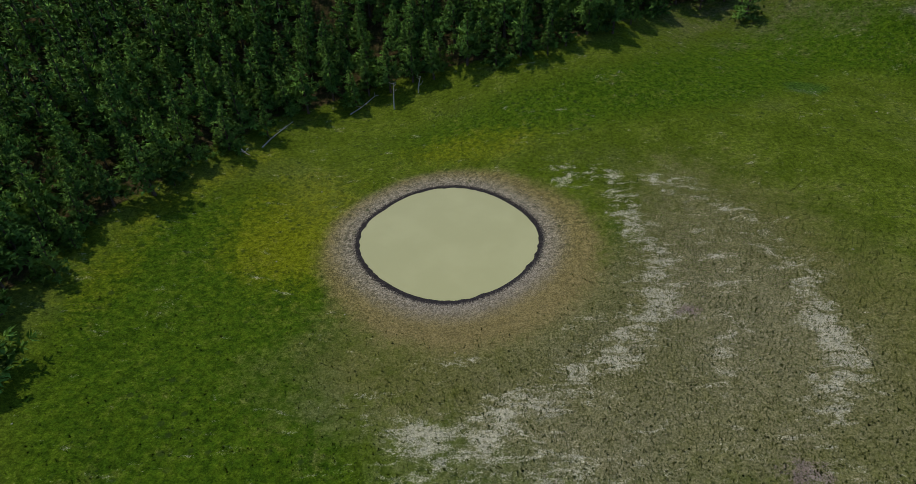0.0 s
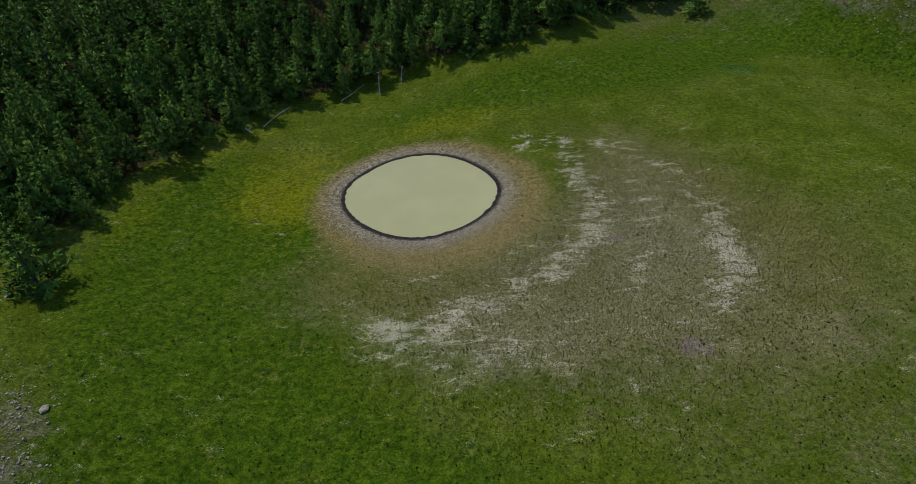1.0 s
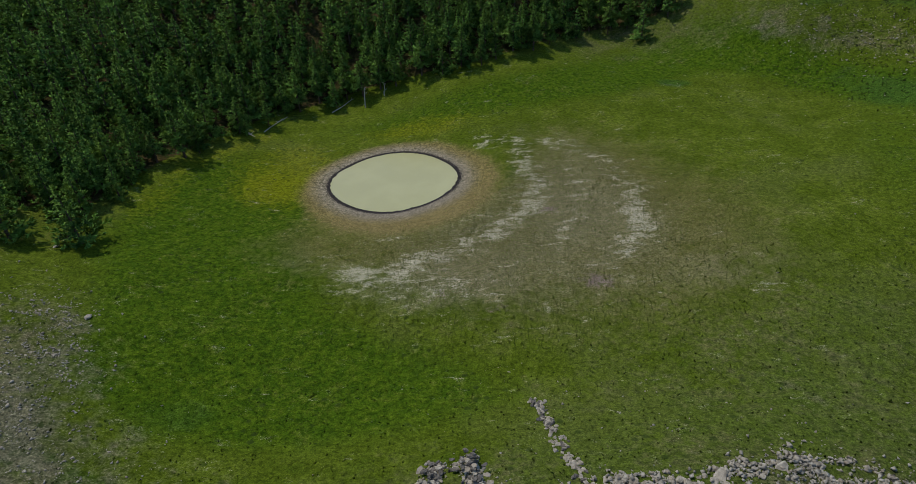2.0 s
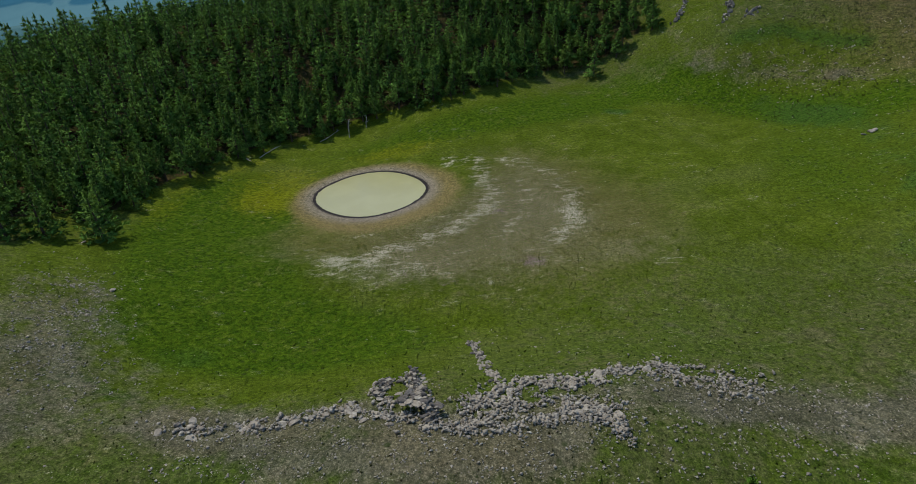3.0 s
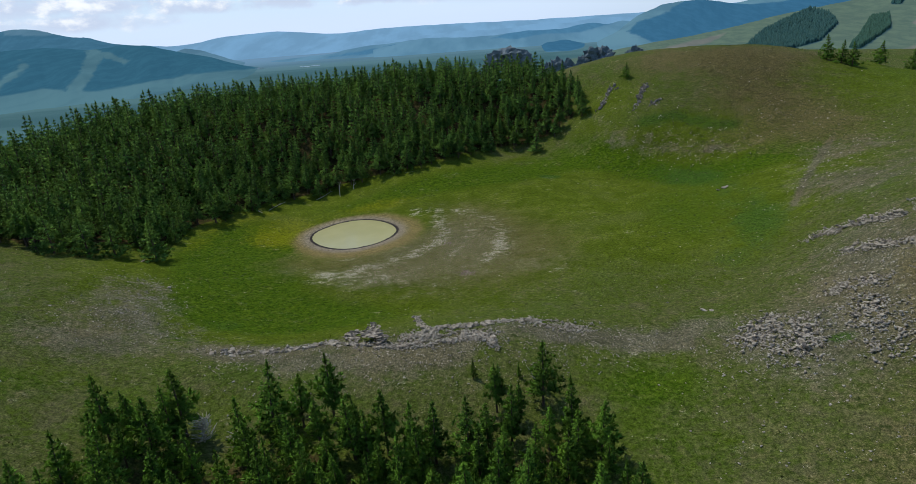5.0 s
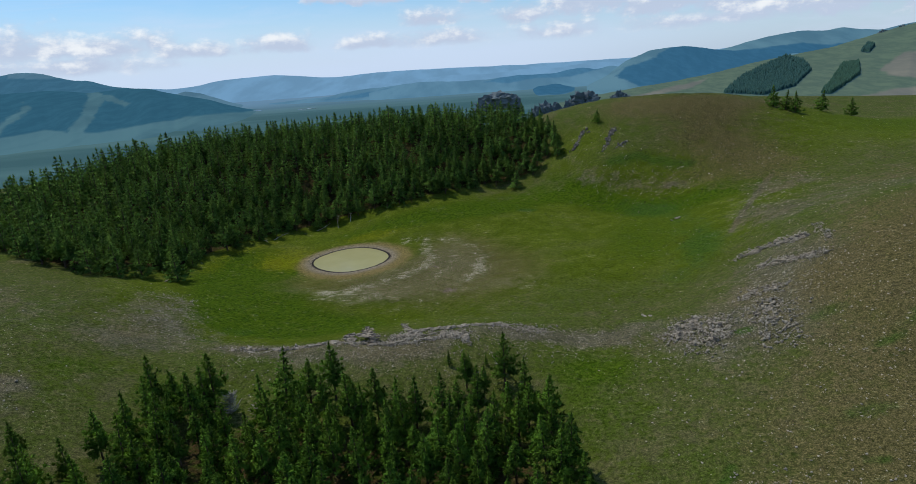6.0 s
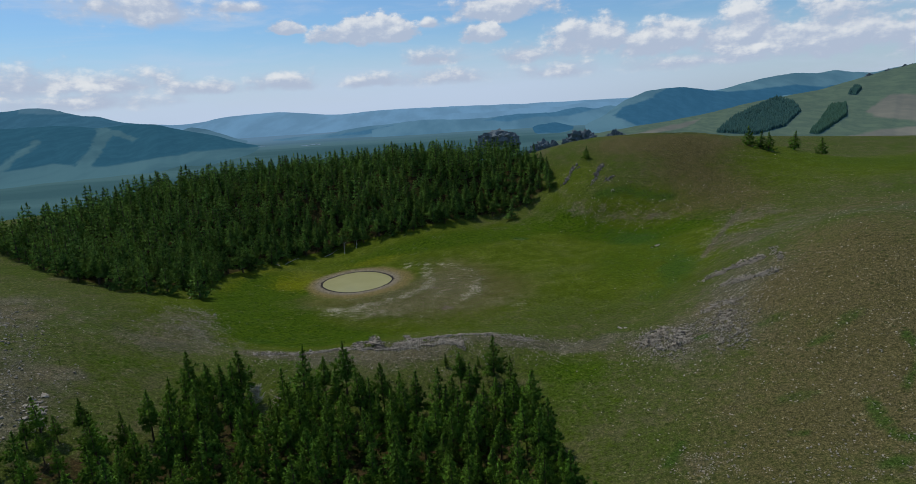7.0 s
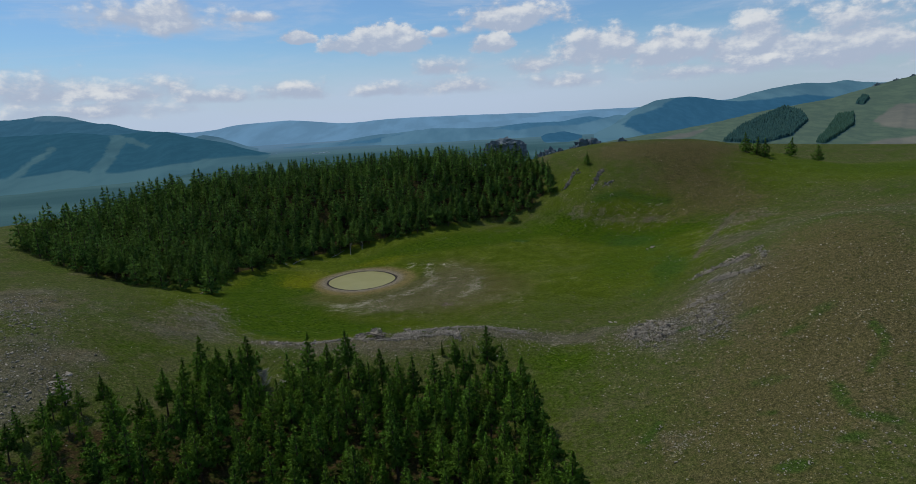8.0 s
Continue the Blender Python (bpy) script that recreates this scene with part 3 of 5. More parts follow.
    # the first, wide band also paints the gully's shade
    herb_and_shade = (band(x, y, [(85, 26), (93.6, 3.4), (92.4, -15), (86.7, -31), (80, -37)], 8.0) * 0.5 + band(x, y, [(85, 46.7), (96, 45.5), (107, 33)], 3.2) * 0.75 + spot(x, y, 54, 32, 4, 2.4) * 1.0
            + spot(x, y, 89, 15, 9, 5, -55) * 0.5 + spot(x, y, 90, -22, 5, 9, -20) * 0.35 + spot(x, y, 86, -79, 4, 2) * 0.6 + spot(x, y, 94, -86, 5, 2, 20) * 0.6 + spot(x, y, 79, -99, 4, 2) * 0.6 + band(x, y, [(86.3, -103.5), (85.2, -107), (84.7, -110.4), (88.2, -113.5)], 1.1) * 0.9 + band(x, y, [(62, -102), (60.5, -103.5), (58.6, -106)], 0.9) * 0.9 + band(x, y, [(97.8, -93.5), (97, -97), (95.5, -100), (91, -103)], 1.0) * 0.8 + spot(x, y, 73.7, -117, 3, 1.4) * 0.9 + spot(x, y, 82, -114.5, 2.4, 1.2) * 0.9 + spot(x, y, 76, -106, 1.6, 0.8) * 0.8 + spot(x, y, 88, -89, 2.4, 1.2) * 0.7 + spot(x, y, 72, -73.5, 1.6, 1.2) * 0.9 + spot(x, y, 75.5, -75, 2, 1.4) * 0.9 + spot(x, y, 38, 24, 4.5, 1.8) * 0.45 + spot(x, y, -12, -22, 12, 5, -35) * 0.35 + spot(x, y, -13, -51, 5, 3) * 0.6 + spot(x, y, -2, -77, 12, 2.4, -6) * 0.4)
    bearing = np.arctan2(y - 1.0, x)
    ring = np.clip(1 - shore / (7.2 + 2.6 * np.cos(bearing + 0.9)), 0, 1) * (shore > -1)
    clover = spot(x, y, 90, -102, 6, 4) * 0.28 + spot(x, y, 96, -84, 6, 5) * 0.26 + spot(x, y, 106, -56, 6, 5) * 0.24 + spot(x, y, 24, -12.6, 1.9, 1.3) * 0.75 + spot(x, y, 28, -30, 2.6, 1.8) * 0.7 + spot(x, y, 9, -31, 2.8, 1.6) * 0.45 + spot(x, y, 16, -34, 2.2, 1.5) * 0.4
    litter *= 1 - ease(330, 380, np.hypot(x - 30, y + 20))
    for name, v in (("far", far), ("dry", dry), ("bare", bare), ("salt", salt), ("yellow", yellow), ("litter", litter), ("shore", shore), ("herb_and_shade", herb_and_shade), ("clover", clover),
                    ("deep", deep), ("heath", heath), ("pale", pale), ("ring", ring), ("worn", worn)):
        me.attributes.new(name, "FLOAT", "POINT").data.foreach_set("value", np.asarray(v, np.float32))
    tagged(new("ground", me), "grassy basin of green meadow and stony brown slopes", "ground", kind="structure")


def build_pond():
    bm = bmesh.new()
    rim = []
    for k in range(160):
        a = k * 2 * math.pi / 160
        lo, hi = 5.0, 16.0
        for _ in range(30):
            m = (lo + hi) / 2
            if shore_distance(m * math.cos(a), 1.0 + m * math.sin(a)) < 0.35:
                lo = m
            else:
                hi = m
        rim.append(bm.verts.new((lo * math.cos(a), 1.0 + lo * math.sin(a), 0.0)))
    mid = bm.verts.new((0, 1, 0))
    for k in range(160):
        bm.faces.new((mid, rim[k], rim[(k + 1) % 160]))
    me = bpy.data.meshes.new("pond_water")
    bm.to_mesh(me)
    me.materials.append(WATER)
    tagged(new("water", me), "round pond of still silty pale yellow-green water", "pond", kind="structure")


build_ground()
build_pond()

# ---- far mountains ----
EYE = (33.0, -172.0, 51.5)


def ridge(name, crest, far, deep, foot, mat, label, fold=0.25, bumps=2.0, seed=0, seg=260, woods=(), glades=()):
    """A mountain chain with spurs. crest: rows of bearing and height angle in degrees; far, deep: metres to its crest and from foot to crest.
    woods, glades: rings of bearing and height angle that are wooded, or open within the woods."""
    bearing = np.linspace(crest[0][0], crest[-1][0], seg)
    angle = np.interp(bearing, [c[0] for c in crest], [c[1] for c in crest])
    for _ in range(3):
        angle[1:-1] = (angle[:-2] + angle[1:-1] + angle[2:]) / 3
    rows = 44
    verts = np.zeros((rows, seg, 3))
    for j, b in enumerate(bearing):
        s = b * bumps * 0.1
        top = EYE[2] + far * math.tan(radians(angle[j])) + far * 0.0010 * noise.noise((b * 0.9, seed, 0.3)) + far * 0.0004 * noise.noise((b * 4.0, seed, 7.0))
        for i in range(rows):
            v = i / 34.0
            spur = 1.2 * noise.noise((s + 0.5 * v, seed + 3.0, v * 0.9)) + 0.5 * noise.noise((s * 2.6 - 0.6 * v, seed + 9.0, v * 1.2)) + 0.16 * noise.noise((s * 9, seed, v * 2.2))
            up = v ** 1.25 if v <= 1 else 1 - (v - 1) ** 2 * 1.8
            z = foot + (top - foot) * (up + fold * spur * math.sin(min(v, 1.0) * math.pi) * 0.5)
            d = far + (v - 1) * deep
            verts[i, j] = (EYE[0] + d * math.sin(radians(b)), EYE[1] + d * math.cos(radians(b)), z)
    verts = verts.reshape(-1, 3)
    be = np.degrees(np.arctan2(verts[:, 0] - EYE[0], verts[:, 1] - EYE[1]))
    el = np.degrees(np.arctan2(verts[:, 2] - EYE[2], np.hypot(verts[:, 0] - EYE[0], verts[:, 1] - EYE[1])))
    be = be + np.array([0.22 * noise.noise((b * 2.0, e * 4.0, seed)) + 0.16 * noise.noise((b * 7.0, e * 12.0, seed)) for b, e in zip(be, el)])
    wooded = np.zeros(len(be))
    for rings, full in ((woods, 1.0), (glades, 0.0)):
        for ring in rings:
            d = edge_distance(be, el * 1.5, [(x, y * 1.5) for x, y in ring])
            share = np.clip(0.5 + np.where(inside(be, el, ring), d, -d) / 0.7, 0, 1)
            wooded = np.maximum(wooded, share) if full else np.minimum(wooded, 1 - share)
    i, j = np.meshgrid(np.arange(rows - 1), np.arange(seg - 1), indexing="ij")
    quads = np.stack([i * seg + j, i * seg + j + 1, (i + 1) * seg + j + 1, (i + 1) * seg + j], -1).reshape(-1, 4)
    me = quick_mesh(name, verts, quads, mat, True)
    me.attributes.new("woods", "FLOAT", "POINT").data.foreach_set("value", wooded.astype(np.float32))
    return tagged(new(name, me), label, "mountain", kind="structure")


# bluish colours and emission on each slope stand in for the haze of distance
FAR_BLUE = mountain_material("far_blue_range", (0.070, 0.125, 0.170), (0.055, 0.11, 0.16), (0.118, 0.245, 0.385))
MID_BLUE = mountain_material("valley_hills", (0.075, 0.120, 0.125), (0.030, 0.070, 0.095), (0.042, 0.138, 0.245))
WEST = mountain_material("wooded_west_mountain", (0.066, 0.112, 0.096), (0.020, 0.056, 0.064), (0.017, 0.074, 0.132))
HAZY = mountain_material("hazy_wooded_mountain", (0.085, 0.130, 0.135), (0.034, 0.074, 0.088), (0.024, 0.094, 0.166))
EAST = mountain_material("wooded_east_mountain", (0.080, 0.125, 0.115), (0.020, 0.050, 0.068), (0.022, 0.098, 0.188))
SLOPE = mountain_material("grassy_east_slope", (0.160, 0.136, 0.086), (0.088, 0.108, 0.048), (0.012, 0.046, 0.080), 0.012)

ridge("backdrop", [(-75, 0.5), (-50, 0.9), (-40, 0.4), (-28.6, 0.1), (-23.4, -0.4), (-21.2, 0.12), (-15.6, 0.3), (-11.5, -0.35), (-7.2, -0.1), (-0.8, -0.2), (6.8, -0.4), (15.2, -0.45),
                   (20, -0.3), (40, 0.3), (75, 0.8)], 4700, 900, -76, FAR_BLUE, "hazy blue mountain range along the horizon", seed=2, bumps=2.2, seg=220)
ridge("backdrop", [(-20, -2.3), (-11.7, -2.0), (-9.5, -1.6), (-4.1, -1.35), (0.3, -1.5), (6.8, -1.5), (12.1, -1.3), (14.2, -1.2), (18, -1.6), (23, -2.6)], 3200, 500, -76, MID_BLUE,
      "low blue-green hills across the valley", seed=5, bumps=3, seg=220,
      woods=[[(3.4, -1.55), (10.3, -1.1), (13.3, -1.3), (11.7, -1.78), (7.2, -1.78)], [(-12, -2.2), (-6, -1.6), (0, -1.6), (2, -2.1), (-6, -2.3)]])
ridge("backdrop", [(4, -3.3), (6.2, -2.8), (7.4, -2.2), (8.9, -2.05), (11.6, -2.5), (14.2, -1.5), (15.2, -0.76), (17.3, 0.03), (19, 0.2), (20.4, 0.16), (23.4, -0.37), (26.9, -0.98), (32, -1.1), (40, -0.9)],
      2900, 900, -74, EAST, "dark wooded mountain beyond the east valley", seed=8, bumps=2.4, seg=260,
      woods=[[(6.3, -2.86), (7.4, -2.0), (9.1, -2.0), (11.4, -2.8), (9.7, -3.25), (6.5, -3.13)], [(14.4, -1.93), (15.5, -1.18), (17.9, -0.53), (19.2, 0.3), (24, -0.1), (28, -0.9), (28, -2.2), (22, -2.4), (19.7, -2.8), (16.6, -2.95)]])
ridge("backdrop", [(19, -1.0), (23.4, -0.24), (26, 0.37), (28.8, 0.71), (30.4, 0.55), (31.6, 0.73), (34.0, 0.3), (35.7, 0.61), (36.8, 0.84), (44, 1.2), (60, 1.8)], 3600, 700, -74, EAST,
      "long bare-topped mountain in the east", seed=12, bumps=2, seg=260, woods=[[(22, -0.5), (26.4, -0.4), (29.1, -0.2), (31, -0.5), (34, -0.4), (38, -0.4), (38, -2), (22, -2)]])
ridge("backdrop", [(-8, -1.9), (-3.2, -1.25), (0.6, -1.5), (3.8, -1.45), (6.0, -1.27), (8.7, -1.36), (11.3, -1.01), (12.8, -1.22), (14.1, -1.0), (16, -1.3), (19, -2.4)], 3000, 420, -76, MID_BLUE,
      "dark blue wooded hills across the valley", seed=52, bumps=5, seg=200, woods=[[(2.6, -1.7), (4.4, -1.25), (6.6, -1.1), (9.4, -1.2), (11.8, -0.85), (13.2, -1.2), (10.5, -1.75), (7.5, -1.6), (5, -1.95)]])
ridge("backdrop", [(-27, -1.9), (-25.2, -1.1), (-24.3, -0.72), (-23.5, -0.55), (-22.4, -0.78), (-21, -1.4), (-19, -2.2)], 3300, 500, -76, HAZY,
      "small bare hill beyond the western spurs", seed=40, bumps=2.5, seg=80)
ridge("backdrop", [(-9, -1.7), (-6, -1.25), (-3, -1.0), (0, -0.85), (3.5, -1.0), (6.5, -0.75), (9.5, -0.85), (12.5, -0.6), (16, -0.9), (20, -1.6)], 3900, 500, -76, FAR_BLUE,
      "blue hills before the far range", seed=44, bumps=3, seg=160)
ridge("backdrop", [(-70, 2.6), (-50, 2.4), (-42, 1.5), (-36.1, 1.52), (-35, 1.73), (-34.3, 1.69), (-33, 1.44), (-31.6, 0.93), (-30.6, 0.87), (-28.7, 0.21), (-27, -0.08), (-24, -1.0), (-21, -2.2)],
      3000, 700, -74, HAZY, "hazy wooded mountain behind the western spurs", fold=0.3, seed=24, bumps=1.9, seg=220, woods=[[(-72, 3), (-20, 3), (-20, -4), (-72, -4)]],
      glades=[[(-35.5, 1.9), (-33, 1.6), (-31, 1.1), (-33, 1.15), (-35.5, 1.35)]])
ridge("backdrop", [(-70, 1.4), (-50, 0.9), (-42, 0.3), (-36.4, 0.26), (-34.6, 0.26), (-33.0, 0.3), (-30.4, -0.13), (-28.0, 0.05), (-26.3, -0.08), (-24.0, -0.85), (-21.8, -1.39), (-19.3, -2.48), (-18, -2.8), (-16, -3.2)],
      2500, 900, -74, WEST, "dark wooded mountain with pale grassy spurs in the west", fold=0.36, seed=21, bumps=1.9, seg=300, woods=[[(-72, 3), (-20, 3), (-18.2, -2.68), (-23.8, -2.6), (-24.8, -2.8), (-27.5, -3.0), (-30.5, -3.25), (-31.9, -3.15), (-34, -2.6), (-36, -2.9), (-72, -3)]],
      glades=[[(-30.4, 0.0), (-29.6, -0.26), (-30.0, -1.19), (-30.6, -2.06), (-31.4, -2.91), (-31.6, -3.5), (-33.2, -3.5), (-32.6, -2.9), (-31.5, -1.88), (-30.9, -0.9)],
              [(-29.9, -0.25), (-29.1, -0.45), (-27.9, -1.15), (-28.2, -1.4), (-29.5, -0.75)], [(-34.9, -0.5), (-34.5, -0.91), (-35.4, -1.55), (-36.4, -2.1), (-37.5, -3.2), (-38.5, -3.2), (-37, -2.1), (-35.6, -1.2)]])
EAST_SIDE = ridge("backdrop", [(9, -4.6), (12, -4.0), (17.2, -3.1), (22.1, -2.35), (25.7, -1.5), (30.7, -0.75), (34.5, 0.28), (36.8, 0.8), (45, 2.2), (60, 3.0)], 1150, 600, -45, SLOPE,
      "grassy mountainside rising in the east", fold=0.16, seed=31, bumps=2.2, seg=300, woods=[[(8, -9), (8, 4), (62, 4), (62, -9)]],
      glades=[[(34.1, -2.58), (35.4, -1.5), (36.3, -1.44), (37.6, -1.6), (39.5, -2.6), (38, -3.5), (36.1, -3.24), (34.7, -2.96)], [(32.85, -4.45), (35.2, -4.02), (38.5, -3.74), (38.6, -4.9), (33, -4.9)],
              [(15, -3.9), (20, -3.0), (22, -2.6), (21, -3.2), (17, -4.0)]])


# ---- trees ----
def part(name, me, parent, label=""):
    ob = new(name, me)
    ob.parent = parent
    if label:
        ob["label"] = label
    return ob


def pine_shape(seed, tall, wide, limbs, tufts, sprays, size, skirt=None):
    """Corners and faces of a pine's crown (tufts of needle sprays along rising limbs) and of its trunk."""
    rng = np.random.RandomState(seed)
    low = tall * (skirt or rng.uniform(0.12, 0.24))
    lean = rng.uniform(-0.03, 0.03, 2) * tall
    cv, cf = [], []
    lop = rng.uniform(0, 2 * math.pi)

    def tuft(p, out, s):
        """A few pointed sprays that spread from one joint."""
        joint = len(cv)
        cv.append(p)
        for _ in range(sprays):
            d = out * 0.75 + rng.normal(0, 0.62, 3) + (0, 0, 0.42)
            d /= np.linalg.norm(d)
            e = np.cross(d, rng.normal(0, 1, 3))
            e /= np.linalg.norm(e) + 1e-9
            n, w = s * rng.uniform(0.7, 1.3), s * rng.uniform(0.22, 0.36)
            k = len(cv)
            cv.extend([p + d * n * 0.45 + e * w, p + d * n])
            cf.append((joint, k, k + 1))

    for k in range(limbs):
        u = (k // 5 + rng.uniform(0.1, 0.55)) / math.ceil(limbs / 5)
        z = low + u * (tall * 0.97 - low)
        a = k * 1.257 + (k // 5) * 0.63 + rng.uniform(-0.45, 0.45)
        reach = wide * ((1 - u) ** 1.2 * (0.72 + 0.28 * min(1.0, u * 6 + 0.3)) + 0.012) * rng.uniform(0.55, 1.22) * (1 + 0.24 * math.cos(a - lop))
        rise = rng.uniform(-0.16, 0.16) + 0.6 * u
        base = np.array([lean[0] * (z / tall) ** 2, lean[1] * (z / tall) ** 2, z])
        out = np.array([math.cos(a), math.sin(a), rise])
        n = max(2, int(round(tufts * (0.4 + 0.75 * reach / wide))))
        for c in range(n):
            f = (c + rng.uniform(0.35, 1.0)) / n
            p = base + out * reach * (0.15 + 0.80 * f) + rng.normal(0, 0.085 * wide * (1 - 0.85 * u), 3) * (1, 1, 0.55) + (0, 0, 0.10 * reach * f * f)
            tuft(p, out / np.linalg.norm(out), size * rng.uniform(0.75, 1.25) * (1 - 0.68 * u))
    tip = np.array([lean[0], lean[1], tall * 0.97])
    for q in range(7):
        tuft(tip - (0, 0, 0.022 * tall * q), np.array([math.cos(q * 2.4) * 0.4, math.sin(q * 2.4) * 0.4, 1.4]), size * (0.30 + 0.045 * q))
    tv, tf = [], []
    sides, cuts = 6, 7
    thick = 0.016 * tall + 0.03
    for i in range(cuts):
        f = i / (cuts - 1)
        z = -0.5 + f * (tall * 0.97 + 0.5)
        rad = thick * (1.25 if i == 0 else 1.0) * (1 - 0.92 * f)
        for j in range(sides):
            b = j * 2 * math.pi / sides
            tv.append((lean[0] * f * f + rad * math.cos(b), lean[1] * f * f + rad * math.sin(b), z))
    for i in range(cuts - 1):
        for j in range(sides):
            j2 = (j + 1) % sides
            tf.append((i * sides + j, i * sides + j2, (i + 1) * sides + j2, (i + 1) * sides + j))
    for k in range(9):
        a, z = rng.uniform(0, 6.28), rng.uniform(0.10, 0.5) * tall
        reach = rng.uniform(0.25, 0.6) * wide
        b = len(tv)
        for q, w in ((0.0, 0.035), (1.0, 0.012)):
            x, y = math.cos(a) * reach * q, math.sin(a) * reach * q
            tv += [(x - math.sin(a) * w, y + math.cos(a) * w, z + 0.1 * q), (x + math.sin(a) * w, y - math.cos(a) * w, z + 0.1 * q), (x, y, z + 0.1 * q + 1.6 * w)]
        tf += [(b, b + 1, b + 4, b + 3), (b + 1, b + 2, b + 5, b + 4), (b + 2, b, b + 3, b + 5)]
    cv, cf = np.array(cv), np.array(cf)
    middle = cv[cf].mean(1)
    away = np.c_[middle[:, :2] / (0.45 * wide), np.full(len(cf), 0.6)]
    turned = np.einsum("ij,ij->i", np.cross(cv[cf[:, 1]] - cv[cf[:, 0]], cv[cf[:, 2]] - cv[cf[:, 0]]), away) < 0
    cf[turned] = cf[turned][:, [0, 2, 1]]
    return cv, cf, np.array(tv), np.array(tf)


def leaf_normals(c, seed):
    """Normals of the sprays, which lie along the outside of the crown."""
    wide = np.abs(c[:, :2]).max()
    n = np.c_[c[:, :2] / (0.45 * wide), np.full(len(c), 0.60)] + np.random.RandomState(seed).normal(0, 0.30, c.shape)
    return n / np.linalg.norm(n, axis=1)[:, None]


def leafy_mesh(name, c, f, mat, normals):
    """A mesh of leaves whose normals follow the plant's outside."""
    me = quick_mesh(name, c, f, mat)
    me.attributes.new("custom_normal", "FLOAT_VECTOR", "POINT").data.foreach_set("vector", np.asarray(normals, np.float32).ravel())
    return me


NEAR_PINES = [pine_shape(s, 9.0, w, n, 6, 11, 0.66, sk) for s, w, n, sk in ((1, 2.6, 50, 0.20), (2, 2.1, 48, 0.10), (3, 2.8, 50, 0.26), (4, 1.9, 44, 0.16), (5, 2.7, 52, 0.08), (6, 2.3, 46, 0.30))]
NEAR_PINES += [pine_shape(s, 9.0, w, 54, 6, 11, 0.66, 0.03) for s, w in ((7, 3.0), (8, 2.8))]
FAR_PINES = [pine_shape(s, 9.0, w, 34, 4, 8, 0.90, 0.10) for s, w in ((11, 2.5), (12, 2.2), (13, 2.8), (14, 2.1), (15, 2.6), (16, 2.3))]
NEAR_MESH = [(leafy_mesh("crown", c, f, NEEDLES, leaf_normals(c, 1)), quick_mesh("trunk", t, g, BARK, True)) for c, f, t, g in NEAR_PINES]
EDGE_MESH = [(leafy_mesh("crown", c, f, FAR_NEEDLES, leaf_normals(c, 2)), pair[1]) for (c, f, t, g), pair in zip(NEAR_PINES, NEAR_MESH)]


def pine_tree(pair, x, y, tall, label, group, turn, lean=(0.0, 0.0), fat=1.0):
    """One tree of its own: an Empty at its foot with trunk and crown."""
    s = tall / 9.0
    ob = tagged(new("pine_tree"), label, "tree", group)
    ob.matrix_basis = Matrix.Translation((x, y, height_at(x, y) - 0.1)) @ Euler((lean[0], lean[1], turn)).to_matrix().to_4x4() @ Matrix.Diagonal((s * fat, s * fat, s, 1))
    part("trunk", pair[1], ob)
    part("crown", pair[0], ob)
    return ob


def scatter(ring, gap, count, seed, keep=None):
    """Places inside a polygon, no two nearer than the gap."""
    rng = np.random.RandomState(seed)
    xs, ys = [p[0] for p in ring], [p[1] for p in ring]
    tries = np.c_[rng.uniform(min(xs), max(xs), count), rng.uniform(min(ys), max(ys), count)]
    tries = tries[inside(tries[:, 0], tries[:, 1], ring)]
    got = np.zeros((0, 2))
    for p in tries:
        if (keep is None or keep(p)) and (not len(got) or np.min(np.hypot(*(got - p).T)) > gap * rng.uniform(0.8, 1.25)):
            got = np.vstack([got, p])
    return got


rng = np.random.RandomState(77)
# the grove on the near slope
FIRST_ROW = [(-12.4, -86.1, 9.4), (-5.8, -84.9, 8.6), (-5.2, -83.4, 9.6), (2.6, -86.0, 8.8), (4.7, -81.9, 9.8), (11.8, -81.0, 10.2), (15.0, -86.3, 9.0), (16.9, -87.4, 8.0),
             (18.8, -85.8, 9.4), (24.2, -86.6, 9.0), (28.0, -86.5, 9.2), (31.6, -79.6, 7.4), (37.4, -78.6, 9.4), (40.1, -84.1, 9.0), (42.6, -87.4, 8.4), (33.0, -84.0, 8.6), (21.5, -86.0, 8.2)]
row = np.array([p[:2] for p in FIRST_ROW])
inner = scatter(GROVE, 3.1, 3600, 5, lambda p: np.min(np.hypot(*(row - p).T)) > 2.6 and np.hypot(p[0] + 1.2, p[1] + 85.5) > 4.2 and not (24 < p[0] < 30 and -112 < p[1] < -106))
for n, (x, y, tall) in enumerate(FIRST_ROW + [(x, y, 0) for x, y in inner]):
    tall = tall or rng.uniform(5.8, 9.4) * (0.68 if x < -17 and y < -98 else 1.0)
    pine_tree(NEAR_MESH[n % 6], x, y, tall, "tall green pine with a loose conical crown in the hillside grove", "pines of the grove", rng.uniform(0, 6.28), rng.uniform(-0.05, 0.05, 2),
              rng.uniform(0.85, 1.2))
for x, y, tall, fat in ((28.9, -74.4, 3.4, 0.6), (34.8, -74.4, 2.6, 0.55), (32.0, -75.8, 3.8, 0.85), (37.4, -75.9, 4.4, 0.7)):
    pine_tree(NEAR_MESH[1], x, y, tall, "young dark green pine on the stony slope", "young pines", x, (0, 0), fat)

